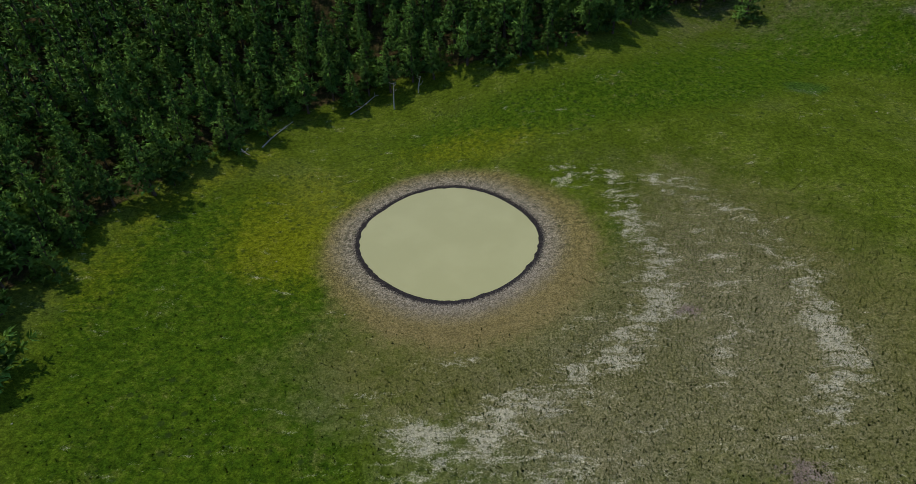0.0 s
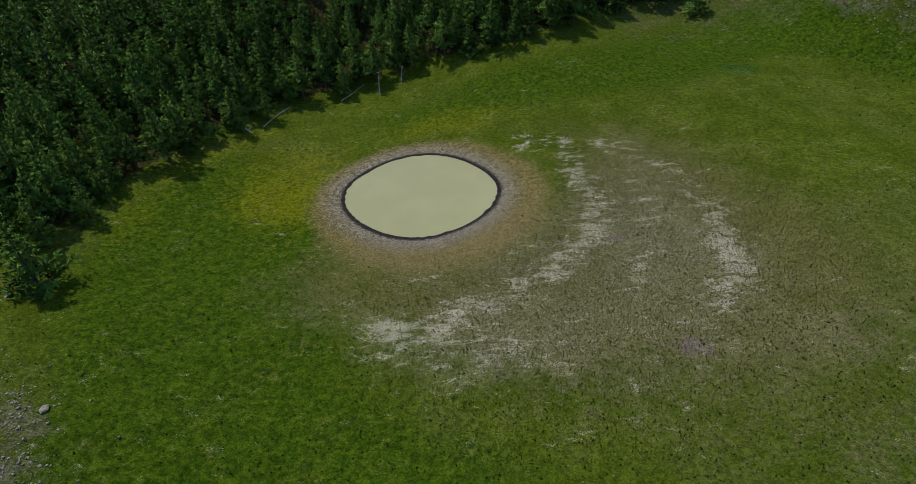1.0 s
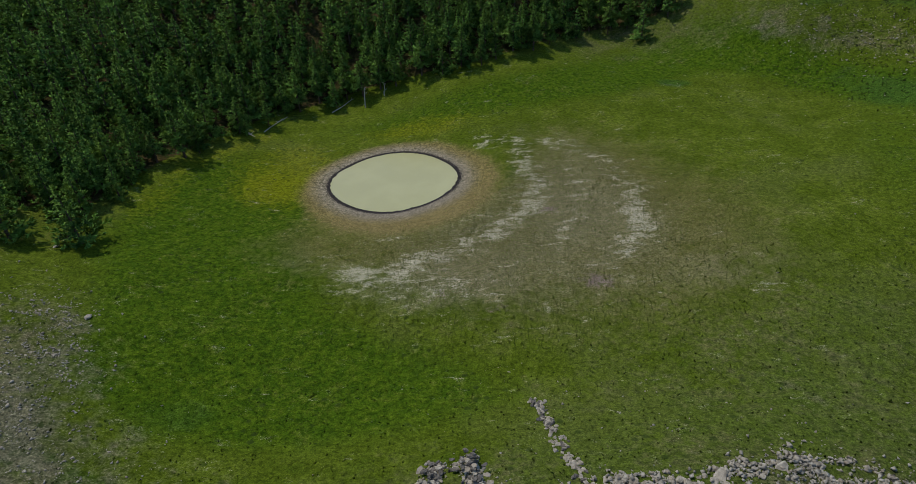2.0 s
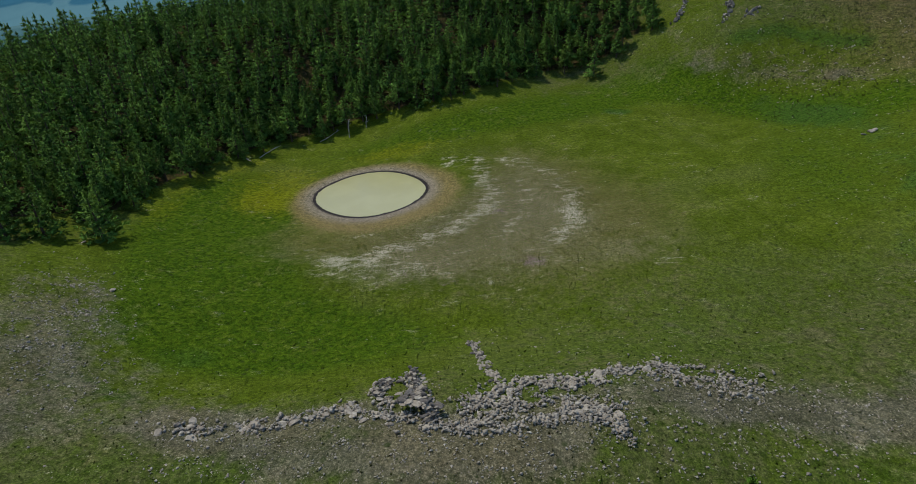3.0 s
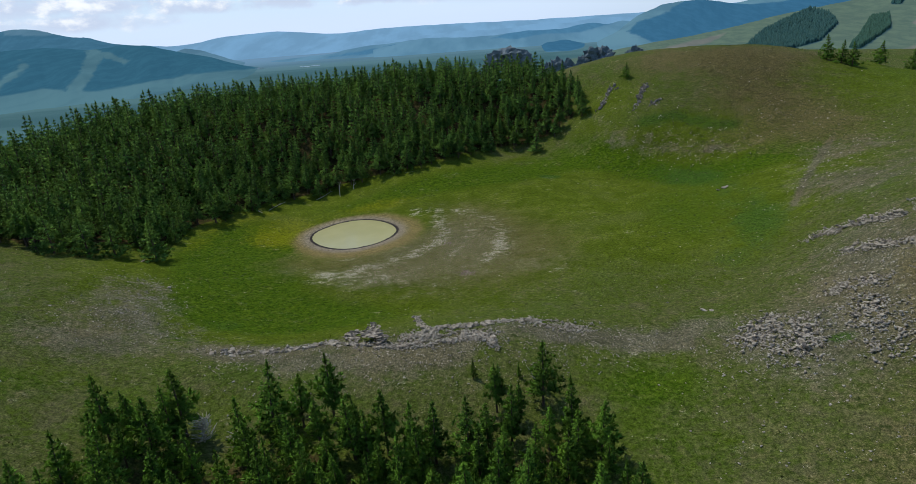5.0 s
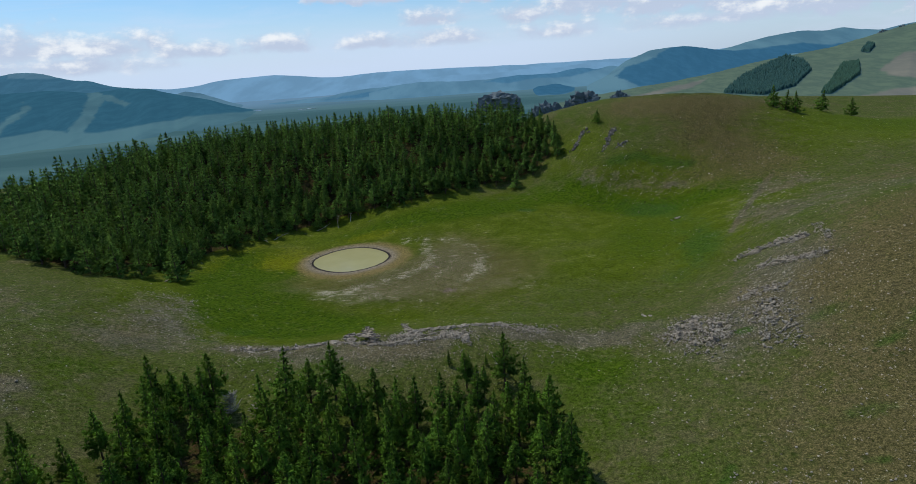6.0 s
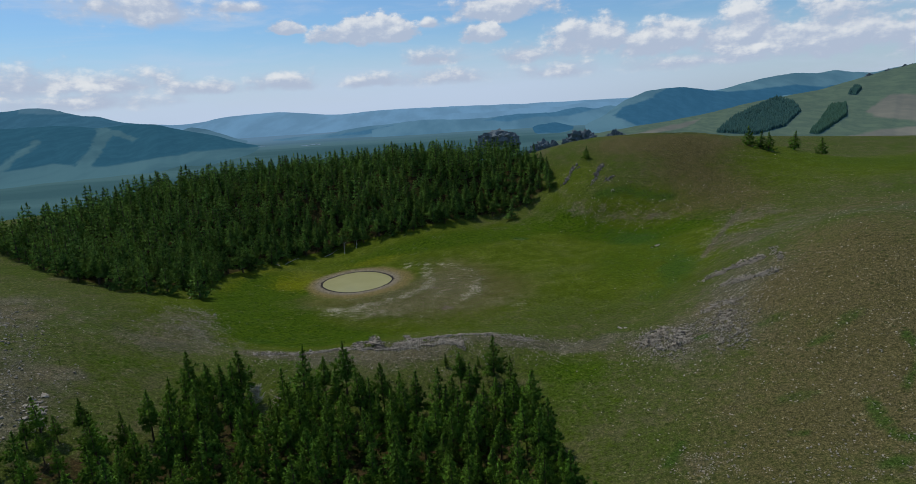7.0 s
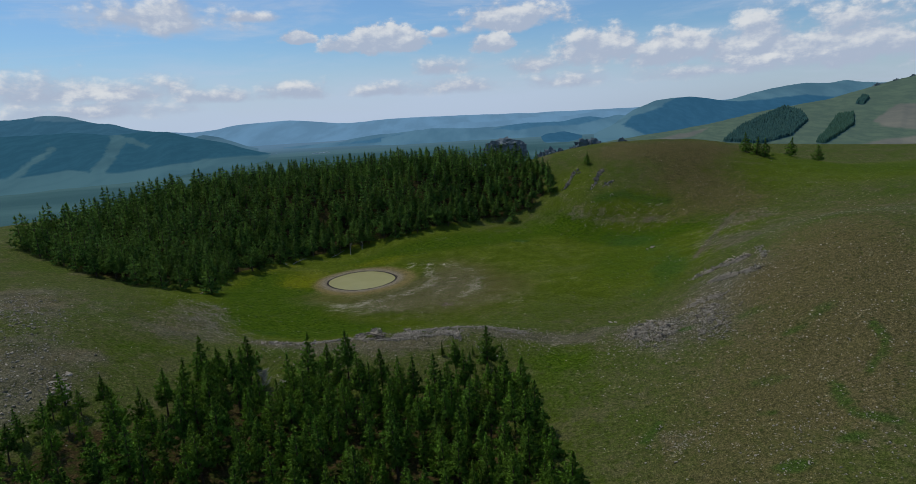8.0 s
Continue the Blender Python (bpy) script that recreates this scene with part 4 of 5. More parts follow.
# the forest: its near edge tree by tree, the rest as one wood
spots_in = scatter(FOREST, 2.95, 14000, 9)
depth = edge_distance(spots_in[:, 0], spots_in[:, 1], FOREST[:21])
order = np.argsort(depth)
edge_trees, wood_trees = spots_in[order[:62]], spots_in[order[62:]]
for n, (x, y) in enumerate(edge_trees):
    pine_tree(EDGE_MESH[n % 8], x, y, rng.uniform(5.4, 9.8), "dark green larch at the edge of the forest", "trees of the forest edge", rng.uniform(0, 6.28), rng.uniform(-0.05, 0.05, 2), rng.uniform(1.05, 1.4))
for x, y, tall in ((-37.6, -23.6, 8.8), (-45.2, -25.2, 8.2), (-49.0, -27.6, 8.6), (-54.5, -29.6, 8.4), (53.0, 57.2, 7.0)):
    pine_tree(EDGE_MESH[6], x, y, tall, "broad dark green larch standing before the forest", "trees of the forest edge", x, (0, 0), 1.5)
wc, wf, wt, wg, wn = [], [], [], [], []
cb = tb = 0
for n, (x, y) in enumerate(wood_trees):
    c, f, t, g = (NEAR_PINES if n < 170 else FAR_PINES)[n % 6]
    s, w, a = (5.4 + 5.2 * rng.uniform() ** 0.8) / 9.0, rng.uniform(0.95, 1.4), rng.uniform(0, 6.28)
    turn = np.array([[math.cos(a) * w, -math.sin(a) * w, 0], [math.sin(a) * w, math.cos(a) * w, 0], [0, 0, 1]]) * s
    foot = np.array([x, y, height_at(x, y) - 0.1])
    wc.append(c @ turn.T + foot)
    wn.append(leaf_normals(c, n) @ turn.T / (s * w))
    wf.append(f + cb)
    wt.append(t[:42] @ turn.T + foot)
    wg.append(g[:36] + tb)
    cb, tb = cb + len(c), tb + 42
wood = tagged(new("forest"), "dense dark green larch forest on the slope above the pond", "forest", kind="stuff")
tagged(part("crowns", leafy_mesh("crowns", np.vstack(wc), np.vstack(wf), FAR_NEEDLES, np.vstack(wn)), wood), kind="stuff")
tagged(part("trunks", quick_mesh("trunks", np.vstack(wt), np.vstack(wg), BARK, True), wood), kind="stuff")

# single trees on the brown hill and the upland
for x, y, tall, fat in ((86.2, 72.0, 5.6, 1.25), (146.6, 58.5, 8.0, 1.3), (149.6, 55.6, 7.2, 1.35), (151.6, 53.0, 7.6, 1.25), (167.4, 63.9, 7.8, 1.5), (178.4, 63.5, 7.2, 1.35)):
    pine_tree(NEAR_MESH[7], x, y, tall, "lone bushy pine on the open grassy hill", "lone pines", x, (0, 0), fat)


def far_wood(ring, count, tall, seed, label):
    """A wood on the far mountainside, made of small pointed trees. ring: bearings and height angles as seen from EYE.
    """
    rng = np.random.RandomState(seed)
    side = EAST_SIDE
    v, f = [], []
    bs, es = [p[0] for p in ring], [p[1] for p in ring]
    dep = bpy.context.evaluated_depsgraph_get()
    while len(f) < count * 12:
        b, e = rng.uniform(min(bs), max(bs)), rng.uniform(min(es), max(es))
        if not inside(np.array([b]), np.array([e]), ring)[0]:
            continue
        way = Vector((math.sin(radians(b)) * math.cos(radians(e)), math.cos(radians(b)) * math.cos(radians(e)), math.sin(radians(e))))
        ok, place, _, _ = side.ray_cast(Vector(EYE), way)
        if not ok:
            continue
        h, k = tall * rng.uniform(0.7, 1.2), len(v)
        w = h * 0.30
        for z, r in ((0.12, 1.0), (0.5, 0.62)):
            v += [tuple(place + Vector((w * r * math.cos(q * 1.571 + k), w * r * math.sin(q * 1.571 + k), h * z))) for q in range(4)]
        v.append(tuple(place + Vector((0, 0, h))))
        for q in range(4):
            f += [(k + q, k + (q + 1) % 4, k + 4 + q), (k + (q + 1) % 4, k + 4 + (q + 1) % 4, k + 4 + q)]
        f += [(k + 4 + q, k + 4 + (q + 1) % 4, k + 8) for q in range(4)]
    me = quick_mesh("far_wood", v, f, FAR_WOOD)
    tagged(new("far_wood", me), label, "wood", kind="stuff")


# teal tint on these needles is distance haze put into the colour
FAR_WOOD = needle_material("hazed_wood_needles", (0.020, 0.070, 0.070), (0.038, 0.108, 0.098))
bpy.context.view_layer.update()
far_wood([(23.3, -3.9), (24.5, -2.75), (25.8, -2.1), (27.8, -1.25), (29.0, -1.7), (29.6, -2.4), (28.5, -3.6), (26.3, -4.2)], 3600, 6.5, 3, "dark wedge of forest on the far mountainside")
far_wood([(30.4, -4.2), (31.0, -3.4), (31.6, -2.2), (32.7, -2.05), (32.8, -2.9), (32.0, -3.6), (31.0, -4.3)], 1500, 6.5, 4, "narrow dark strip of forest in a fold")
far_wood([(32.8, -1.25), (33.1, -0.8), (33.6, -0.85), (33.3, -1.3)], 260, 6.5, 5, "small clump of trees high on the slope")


# ---- stones ----
def stone_shape(seed, corners, flat=0.65):
    """A broken, sharp-edged stone about a metre wide."""
    rng = np.random.RandomState(seed)
    bm = bmesh.new()
    for _ in range(corners):
        p = rng.normal(0, 1, 3)
        p /= np.abs(p).max() * 0.55 + np.linalg.norm(p) * 0.45
        p *= rng.uniform(0.36, 0.54)
        bm.verts.new((p[0] + 0.12 * p[1], p[1], p[2] * flat))
    bmesh.ops.convex_hull(bm, input=bm.verts)
    bmesh.ops.delete(bm, geom=[v for v in bm.verts if not v.link_faces], context="VERTS")
    bmesh.ops.recalc_face_normals(bm, faces=bm.faces)
    me = bpy.data.meshes.new("stone")
    bm.to_mesh(me)
    bm.free()
    return me


BOULDERS = [stone_shape(s, 22, fl) for s, fl in ((1, 0.7), (2, 0.5), (3, 0.8), (4, 0.55), (5, 0.7), (6, 0.45), (7, 0.6), (8, 0.85))]
for me in BOULDERS:
    me.materials.append(ROCK)
CRAGS = [stone_shape(s, 26, fl) for s, fl in ((41, 0.9), (42, 0.8), (43, 1.0))]
for me in CRAGS:
    me.materials.append(DARK_ROCK)
PEBBLES = [stone_shape(s, 8, fl) for s, fl in ((21, 0.9), (22, 0.7), (23, 1.0), (24, 0.8), (25, 0.75), (26, 0.9))]
PEBBLE_ARRAYS = []
for me in PEBBLES:
    PEBBLE_ARRAYS.append((np.array([v.co[:] for v in me.vertices]), np.array([p.vertices[:] for p in me.polygons])))


def boulder(x, y, wide, label, group, rng, tall=1.0, kinds=None):
    kinds = kinds or BOULDERS
    ob = tagged(new("boulder", kinds[rng.randint(len(kinds))]), label, "boulder", group)
    ob.matrix_basis = (Matrix.Translation((x, y, height_at(x, y) + wide * 0.10)) @ Euler((rng.uniform(-0.35, 0.35), rng.uniform(-0.35, 0.35), rng.uniform(0, 6.28))).to_matrix().to_4x4()
                       @ Matrix.Diagonal((wide * rng.uniform(0.9, 1.5), wide * rng.uniform(0.8, 1.1), wide * tall, 1)))
    return ob


def scree(name, places, low, high, label, seed, pile=0.0, gaps=0.04):
    """Many small stones, lying loose, as one heap; pile: how high they lie on one another; gaps: lower for a closer cover."""
    rng = np.random.RandomState(seed)
    places = places[[noise.noise((p[0] * 0.55, p[1] * 0.8, seed)) + 0.7 * noise.noise((p[0] * 1.5, p[1] * 1.9, seed + 5)) + rng.normal(0, 0.16) > gaps for p in places]]
    vs, fs, base = [], [], 0
    z = surface(places[:, 0], places[:, 1])
    for (x, y), h in zip(places, z):
        v, f = PEBBLE_ARRAYS[rng.randint(6)]
        s, a = low * (high / low) ** (rng.uniform() ** 1.7), rng.uniform(0, 6.28)
        turn = np.array([[math.cos(a), -math.sin(a), 0], [math.sin(a), math.cos(a), 0], rng.normal(0, 0.22, 3) + (0, 0, 1)]) * s
        turn[:, 0] *= rng.uniform(0.9, 1.6)
        vs.append(v @ turn.T + (x, y, h + 0.08 * s + pile * rng.uniform() ** 2))
        fs.append(f + base)
        base += len(v)
    tagged(new(name, quick_mesh(name, np.vstack(vs), np.vstack(fs), ROCK)), label, "stones", kind="stuff")


def along(line, count, wide, rng):
    """Places strewn along a line of points."""
    line = np.array(line, float)
    seg = np.hypot(*np.diff(line, axis=0).T)
    t = rng.uniform(0, seg.sum(), count)
    if count > 200:
        t = t[[noise.noise((q * 0.7, count * 0.37, 0.0)) + rng.normal(0, 0.25) > -0.12 for q in t]]
        count = len(t)
    k = np.clip(np.searchsorted(np.cumsum(seg), t), 0, len(seg) - 1)
    f = (t - np.r_[0, np.cumsum(seg)][k]) / seg[k]
    return line[k] + (line[k + 1] - line[k]) * f[:, None] + rng.normal(0, wide, (count, 2))


OUTCROP_ARMS = [[(10.7, -57.3), (9.8, -60.3), (11.2, -62.4)], [(13.1, -57.0), (13.9, -60.5), (14.9, -63.0), (15.7, -64.9)]]
rng = np.random.RandomState(31)
# crest of the stone ridge
CREST = [(-9, -65.4), (-3, -65), (2.5, -64), (4.5, -63.2), (6.6, -62.6), (9.7, -63.5), (12.5, -64.5), (15.8, -66.2), (18.4, -66.6), (20.9, -67), (25.2, -66.9), (28.1, -65.8), (30.6, -66.4), (31.7, -68.1), (32.2, -69.4)]
BROW = [(19.6, -63), (22.3, -62.4), (23.6, -60.7), (27.4, -60.7), (30, -62.2), (32, -60.2), (34.9, -59.3), (37, -58.4), (38.9, -58.9)]
for x, y in along(CREST, 100, 0.7, rng):
    boulder(x, y, 0.26 + 0.6 * rng.uniform() ** 2.2, "weathered grey limestone block on the low ridge", "blocks of the stone ridge", rng, 0.6)
for x, y in along(BROW, 62, 0.6, rng):
    boulder(x, y, 0.28 + 0.65 * rng.uniform() ** 2.0, "weathered grey limestone block on the low ridge", "blocks of the stone ridge", rng, 0.65)
for x, y in along([(26.4, -66.4), (29, -65.6), (31.2, -66), (31.8, -68)], 22, 0.7, rng):
    boulder(x, y, rng.uniform(0.4, 0.85), "pale flat limestone slab below the ridge crest", "blocks of the stone ridge", rng, 0.6)
for x, y in along([(9.8, -60.2), (10.9, -58.2), (13.0, -57.1), (13.2, -59.8), (13.5, -61.8)], 24, 0.3, rng):
    boulder(x, y, rng.uniform(0.3, 0.6), "jagged dark-shadowed block of the outcrop", "blocks of the outcrop", rng, 1.6, CRAGS + BOULDERS[:4])
# the rocky spur
SPUR = [[(89.8, -40.9), (94.3, -44.7), (97.4, -52.5)], [(88.9, -52.8), (91.6, -59.5), (94.8, -63.4)], [(80.3, -64.1), (82.9, -63.7), (85.7, -67.3)], [(81.3, -68.7), (80.2, -74.8), (78.6, -81.0)],
        [(66.3, -71.0), (68.5, -68.5), (71.0, -65.8)], [(69.5, -76.0), (72.0, -72.0), (74.6, -69.0)], [(101.8, -48.1), (99.4, -52.0), (99.0, -56.0), (97.5, -59.2)]]
for line, count in zip(SPUR, (22, 18, 8, 12, 16, 16, 4)):
    for x, y in along(line, count, 0.9, rng):
        boulder(x, y, 0.28 + 0.5 * rng.uniform() ** 2.2, "grey angular boulder on the rocky spur", "boulders of the spur", rng)
for x, y, w in ((90.4, -0.4, 1.0), (91.6, -0.2, 1.4), (92.6, 0.3, 0.9), (65.5, -57.0, 1.0), (66.4, -57.6, 0.7), (-27.5, -39.5, 0.8), (-39.7, -25.3, 0.9) ):
    boulder(x, y, w, "pale rock lying in the meadow", "rocks in the meadow", rng, 0.8)


def rock_outcrop(x0, y0):
    """A bent wall of stacked, jutting slabs with dark gaps, and a lower arm beside it."""
    stack = tagged(new("rock_outcrop"), "stacked grey rock slabs with dark gaps on the ridge", "rock outcrop")
    stack.location = (x0, y0, height_at(x0, y0))

    def lay(x, y, z, w, thick):
        slab = new("slab", (BOULDERS[:2] + CRAGS)[rng.randint(5)])
        slab.parent = stack
        slab.matrix_basis = (Matrix.Translation((x - x0, y - y0, height_at(x, y) - height_at(x0, y0) + z)) @ Euler((rng.uniform(-0.16, 0.10), rng.uniform(-0.14, 0.14), rng.normal(0.25, 0.5))).to_matrix().to_4x4()
                             @ Matrix.Diagonal((w * rng.uniform(1.2, 1.9), w, thick, 1)))

    for arm, count, top in ((OUTCROP_ARMS[1], 150, 1.35), (OUTCROP_ARMS[0], 70, 0.6)):
        for x, y in along(arm, count, 0.42, rng):
            z = top * rng.uniform(0.0, 1.0)
            lay(x, y - 0.25 * z * rng.uniform(-0.4, 1.0), z, rng.uniform(0.2, 0.5) * (1.1 - 0.25 * z / top), rng.uniform(0.14, 0.34))
    for x, y in along([(12.2, -62.0), (14.2, -63.4), (15.6, -64.6)], 30, 0.5, rng):
        z = rng.uniform(0.7, 1.25)
        lay(x, y, z, rng.uniform(0.4, 0.8), rng.uniform(0.18, 0.3))


rock_outcrop(13.4, -62.6)


def rock_ledge(line, count, top, wide):
    """A low broken ledge of stacked stones along a line."""
    x0, y0 = line[0]
    ledge = tagged(new("rock_ledge"), "broken ledge of pale grey stones on the rocky spur", "rock ledge", "ledges of the spur")
    ledge.location = (x0, y0, height_at(x0, y0))
    for x, y in along(line, count, wide, rng):
        if noise.noise((x * 0.45, y * 0.45, 6.0)) < -0.12:
            continue
        z, w = top * rng.uniform(0.0, 1.0) ** 1.3, rng.uniform(0.2, 0.58)
        slab = new("slab", (BOULDERS + CRAGS[:2])[rng.randint(10)])
        slab.parent = ledge
        slab.matrix_basis = (Matrix.Translation((x - x0, y - y0, height_at(x, y) - height_at(x0, y0) + z)) @ Euler((rng.uniform(-0.3, 0.3), rng.uniform(-0.3, 0.3), rng.uniform(0, 6.28))).to_matrix().to_4x4()
                             @ Matrix.Diagonal((w * rng.uniform(1.1, 1.7), w, w * rng.uniform(0.6, 1.0), 1)))


for line, count, top, wide in ((SPUR[0], 150, 1.0, 0.6), (SPUR[1], 120, 0.8, 0.55), (SPUR[2], 60, 0.5, 0.7), (SPUR[3][:2], 80, 0.6, 1.0), (SPUR[4], 110, 1.0, 0.8), (SPUR[5], 110, 0.9, 0.9)):
    rock_ledge(line, count, top, wide)


def stone_heap(x0, y0):
    """Pale slabs tumbled down the slope beside the grove."""
    heap = tagged(new("stone_heap"), "tumbled heap of pale limestone slabs beside the grove", "stones")
    heap.location = (x0, y0, height_at(x0, y0))
    for x, y in along([(-29.4, -96.1), (-27.6, -99.6), (-26.4, -101.2), (-24.7, -102.9)], 70, 0.7, rng):
        slab = new("slab", BOULDERS[rng.randint(8)])
        slab.parent = heap
        w = 0.25 + 0.6 * rng.uniform() ** 1.6
        slab.matrix_basis = (Matrix.Translation((x - x0, y - y0, height_at(x, y) - height_at(x0, y0) + 0.12 * w)) @ Euler((rng.uniform(-0.3, 0.3), rng.uniform(-0.3, 0.3), rng.uniform(0, 6.28))).to_matrix().to_4x4()
                             @ Matrix.Diagonal((w * 1.4, w, w * 0.9, 1)))


stone_heap(-27.5, -99.0)


def hill_crag(line, count):
    """A jagged strip of rock breaking out of the hillside."""
    x0, y0 = line[0]
    strip = tagged(new("hill_crag"), "jagged strip of grey rock breaking out of the grassy hill", "crag", "crags of the hill")
    strip.location = (x0, y0, height_at(x0, y0))
    for x, y in along(line, count, 0.55, rng):
        if noise.noise((x * 0.5, y * 0.5, 2.0)) < -0.12:
            continue
        slab = new("slab", (CRAGS + BOULDERS[:2])[rng.randint(5)])
        slab.parent = strip
        w = 0.30 + 0.65 * rng.uniform() ** 1.7
        slab.matrix_basis = (Matrix.Translation((x - x0, y - y0, height_at(x, y) - height_at(x0, y0) + 0.25 * w)) @ Euler((rng.uniform(-0.5, 0.5), rng.uniform(-0.5, 0.5), rng.uniform(0, 6.28))).to_matrix().to_4x4()
                             @ Matrix.Diagonal((w * 1.1, w * 0.8, w * 1.5, 1)))


hill_crag([(74.7, 62.3), (77.6, 66), (82, 70)], 200)
hill_crag([(83.1, 51.8), (86.2, 57), (91, 64.6)], 280)
hill_crag([(88.5, 50.8), (90.4, 52.6), (92.8, 54.8)], 70)


def stone_row():
    """A short tumbled row of stones running down from the ridge."""
    row = tagged(new("stone_row"), "tumbled row of brown stones running into the meadow", "stone wall")
    row.location = (20.5, -54.5, height_at(20.5, -54.5))
    for x, y in along([(18.6, -48.8), (19.3, -49.2), (20.0, -52.4), (21.2, -57.4), (22.2, -61.0)], 170, 0.30, rng):
        st = new("stone", (BOULDERS + CRAGS)[rng.randint(11)])
        st.parent = row
        w = rng.uniform(0.2, 0.45)
        st.matrix_basis = (Matrix.Translation((x - 20.5, y + 54.5, height_at(x, y) - height_at(20.5, -54.5) + 0.12 * w)) @ Euler(rng.uniform(-0.4, 0.4, 3) + (0, 0, x * 9)).to_matrix().to_4x4()
                           @ Matrix.Diagonal((w * 1.2, w, w * 1.1, 1)))


stone_row()
scree("ridge_rubble", np.vstack([along(CREST, 4600, 0.62, rng), along(BROW, 4200, 0.75, rng), along([(18, -64), (22.5, -62), (23, -64.5), (19.5, -65)], 1500, 1.2, rng), along([(26, -64.8), (31, -66), (31, -68)], 900, 1.1, rng),
                                 along(OUTCROP_ARMS[0], 600, 0.5, rng), along(OUTCROP_ARMS[1], 600, 0.6, rng), along([(38, -59.5), (46, -61)], 1300, 1.6, rng), along([(20, -63.5), (28, -64)], 700, 1.4, rng)]),
      0.13, 0.56, "heaped pale rubble along the ridge", 1, 0.26, -0.10)
scree("ridge_scree", np.vstack([along(CREST, 900, 1.9, rng), along([(-8, -68), (6, -68.5), (18, -70), (34, -69.5), (50, -69)], 5600, 2.6, rng), along([(36, -60), (44, -61.5), (50, -64), (56, -66)], 2400, 2.2, rng),
                                along([(-8, -73), (8, -74), (22, -74), (36, -73)], 700, 2.2, rng)]), 0.09, 0.32, "loose grey stones strewn over the ridge", 6)
scree("west_scree", np.vstack([along([(-36, -37), (-31.6, -42.5), (-28, -48), (-25.5, -54)], 4200, 3.0, rng), along([(-31, -38), (-26.4, -46), (-22.6, -49.4)], 1500, 1.4, rng), along([(-30, -52), (-29, -57), (-17.4, -57)], 2600, 3.4, rng),
                               np.c_[rng.normal(-20, 8, 600), rng.normal(-62, 4, 600)], np.c_[rng.normal(-58, 14, 700), rng.normal(-66, 14, 700)],
                               np.c_[rng.normal(-38, 10, 400), rng.normal(-100, 10, 400)], along([(-62, -64), (-45, -80), (-36, -92), (-30, -102), (-27, -111)], 8200, 3.6, rng)]), 0.06, 0.34, "loose grey stones on the western slope", 2, 0.0)
scree("west_blocks", along([(-62, -64), (-47, -80), (-38, -92), (-31, -102), (-28, -111)], 1500, 3.4, rng), 0.26, 0.62, "larger pale stones and slabs on the western slope", 12)
scree("spur_rubble", np.vstack([along(line, count, wide, rng) for line, count, wide in zip(SPUR, (2600, 2300, 1300, 2400, 2700, 2900, 500), (0.75, 0.7, 1.0, 1.8, 1.5, 1.8, 0.4))]),
      0.14, 0.56, "heaped grey rubble on the rocky spur", 7, 0.28, -0.02)
scree("spur_scree", np.vstack([along([(62, -72), (72, -74), (82, -70), (90, -64), (92, -54)], 8200, 4.2, rng), np.c_[rng.normal(90, 17, 5200), rng.normal(-92, 17, 5200)], np.c_[rng.normal(63.3, 2.6, 700), rng.normal(-107, 2.2, 700)], np.c_[rng.normal(79, 7, 1000), rng.normal(-115, 4, 1000)], np.c_[rng.normal(120, 24, 2600), rng.normal(-30, 24, 2600)]]),
      0.10, 0.36, "loose grey stones on the rocky spur", 3)
scree("hill_scree", np.vstack([along([(80, 42), (92, 36), (97, 30), (104, 21)], 2200, 3.6, rng), along([(101, 36), (106, 31)], 90, 0.8, rng), along([(108, 24), (118, 30), (126, 18)], 900, 6.0, rng), along([(106, -14), (113, -6), (120, 3), (127, 3)], 1300, 4.0, rng), np.c_[rng.normal(104, 12, 220), rng.normal(32, 9, 220)], np.c_[rng.normal(118, 14, 260), rng.normal(50, 14, 260)], np.c_[rng.normal(82, 7, 150), rng.normal(57, 8, 150)]]),
      0.10, 0.5, "loose stones on the brown hillside", 4)
scree("meadow_stones", np.vstack([*[np.c_[rng.normal(u, 0.7, 16), rng.normal(v, 0.5, 16)] for u, v in ((27.8, -51.4), (30.6, -53.8), (16.1, -43.9), (18.4, -52.4), (17.6, -55.6), (16.8, -60.3), (15.3, -59.5), (25.6, -56), (54.2, 31.3), (62, 25))], np.c_[rng.normal(25, 14, 260), rng.normal(-50, 5, 260)], np.c_[rng.uniform(-30, 95, 260), rng.uniform(-48, 30, 260)]]), 0.06, 0.26, "small pale stones scattered in the grass", 5)


def crag(name, peaks, label, seed):
    """A dark granite tor on the slope behind the forest. peaks: x, y, foot, height, width."""
    bm = bmesh.new()
    for k, (x, y, z, tall, wide) in enumerate(peaks):
        made = bmesh.ops.create_icosphere(bm, subdivisions=3, radius=1.0)["verts"]
        for v in made:
            n = noise.fractal(v.co * 2.2 + Vector((seed + k * 7.3, 0, 0)), 0.8, 2.1, 5)
            v.co += v.co * (n * 0.34 + 0.30 * noise.cell(v.co * 2.6 + Vector((k * 3.1, seed, 0))) - 0.12)
            v.co = Vector((x + v.co.x * wide, y + v.co.y * wide * 0.8, z + max(v.co.z, -0.9) * tall))
    me = bpy.data.meshes.new(name)
    bm.to_mesh(me)
    bm.free()
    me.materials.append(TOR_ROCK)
    tagged(new(name, me), label, "crag")


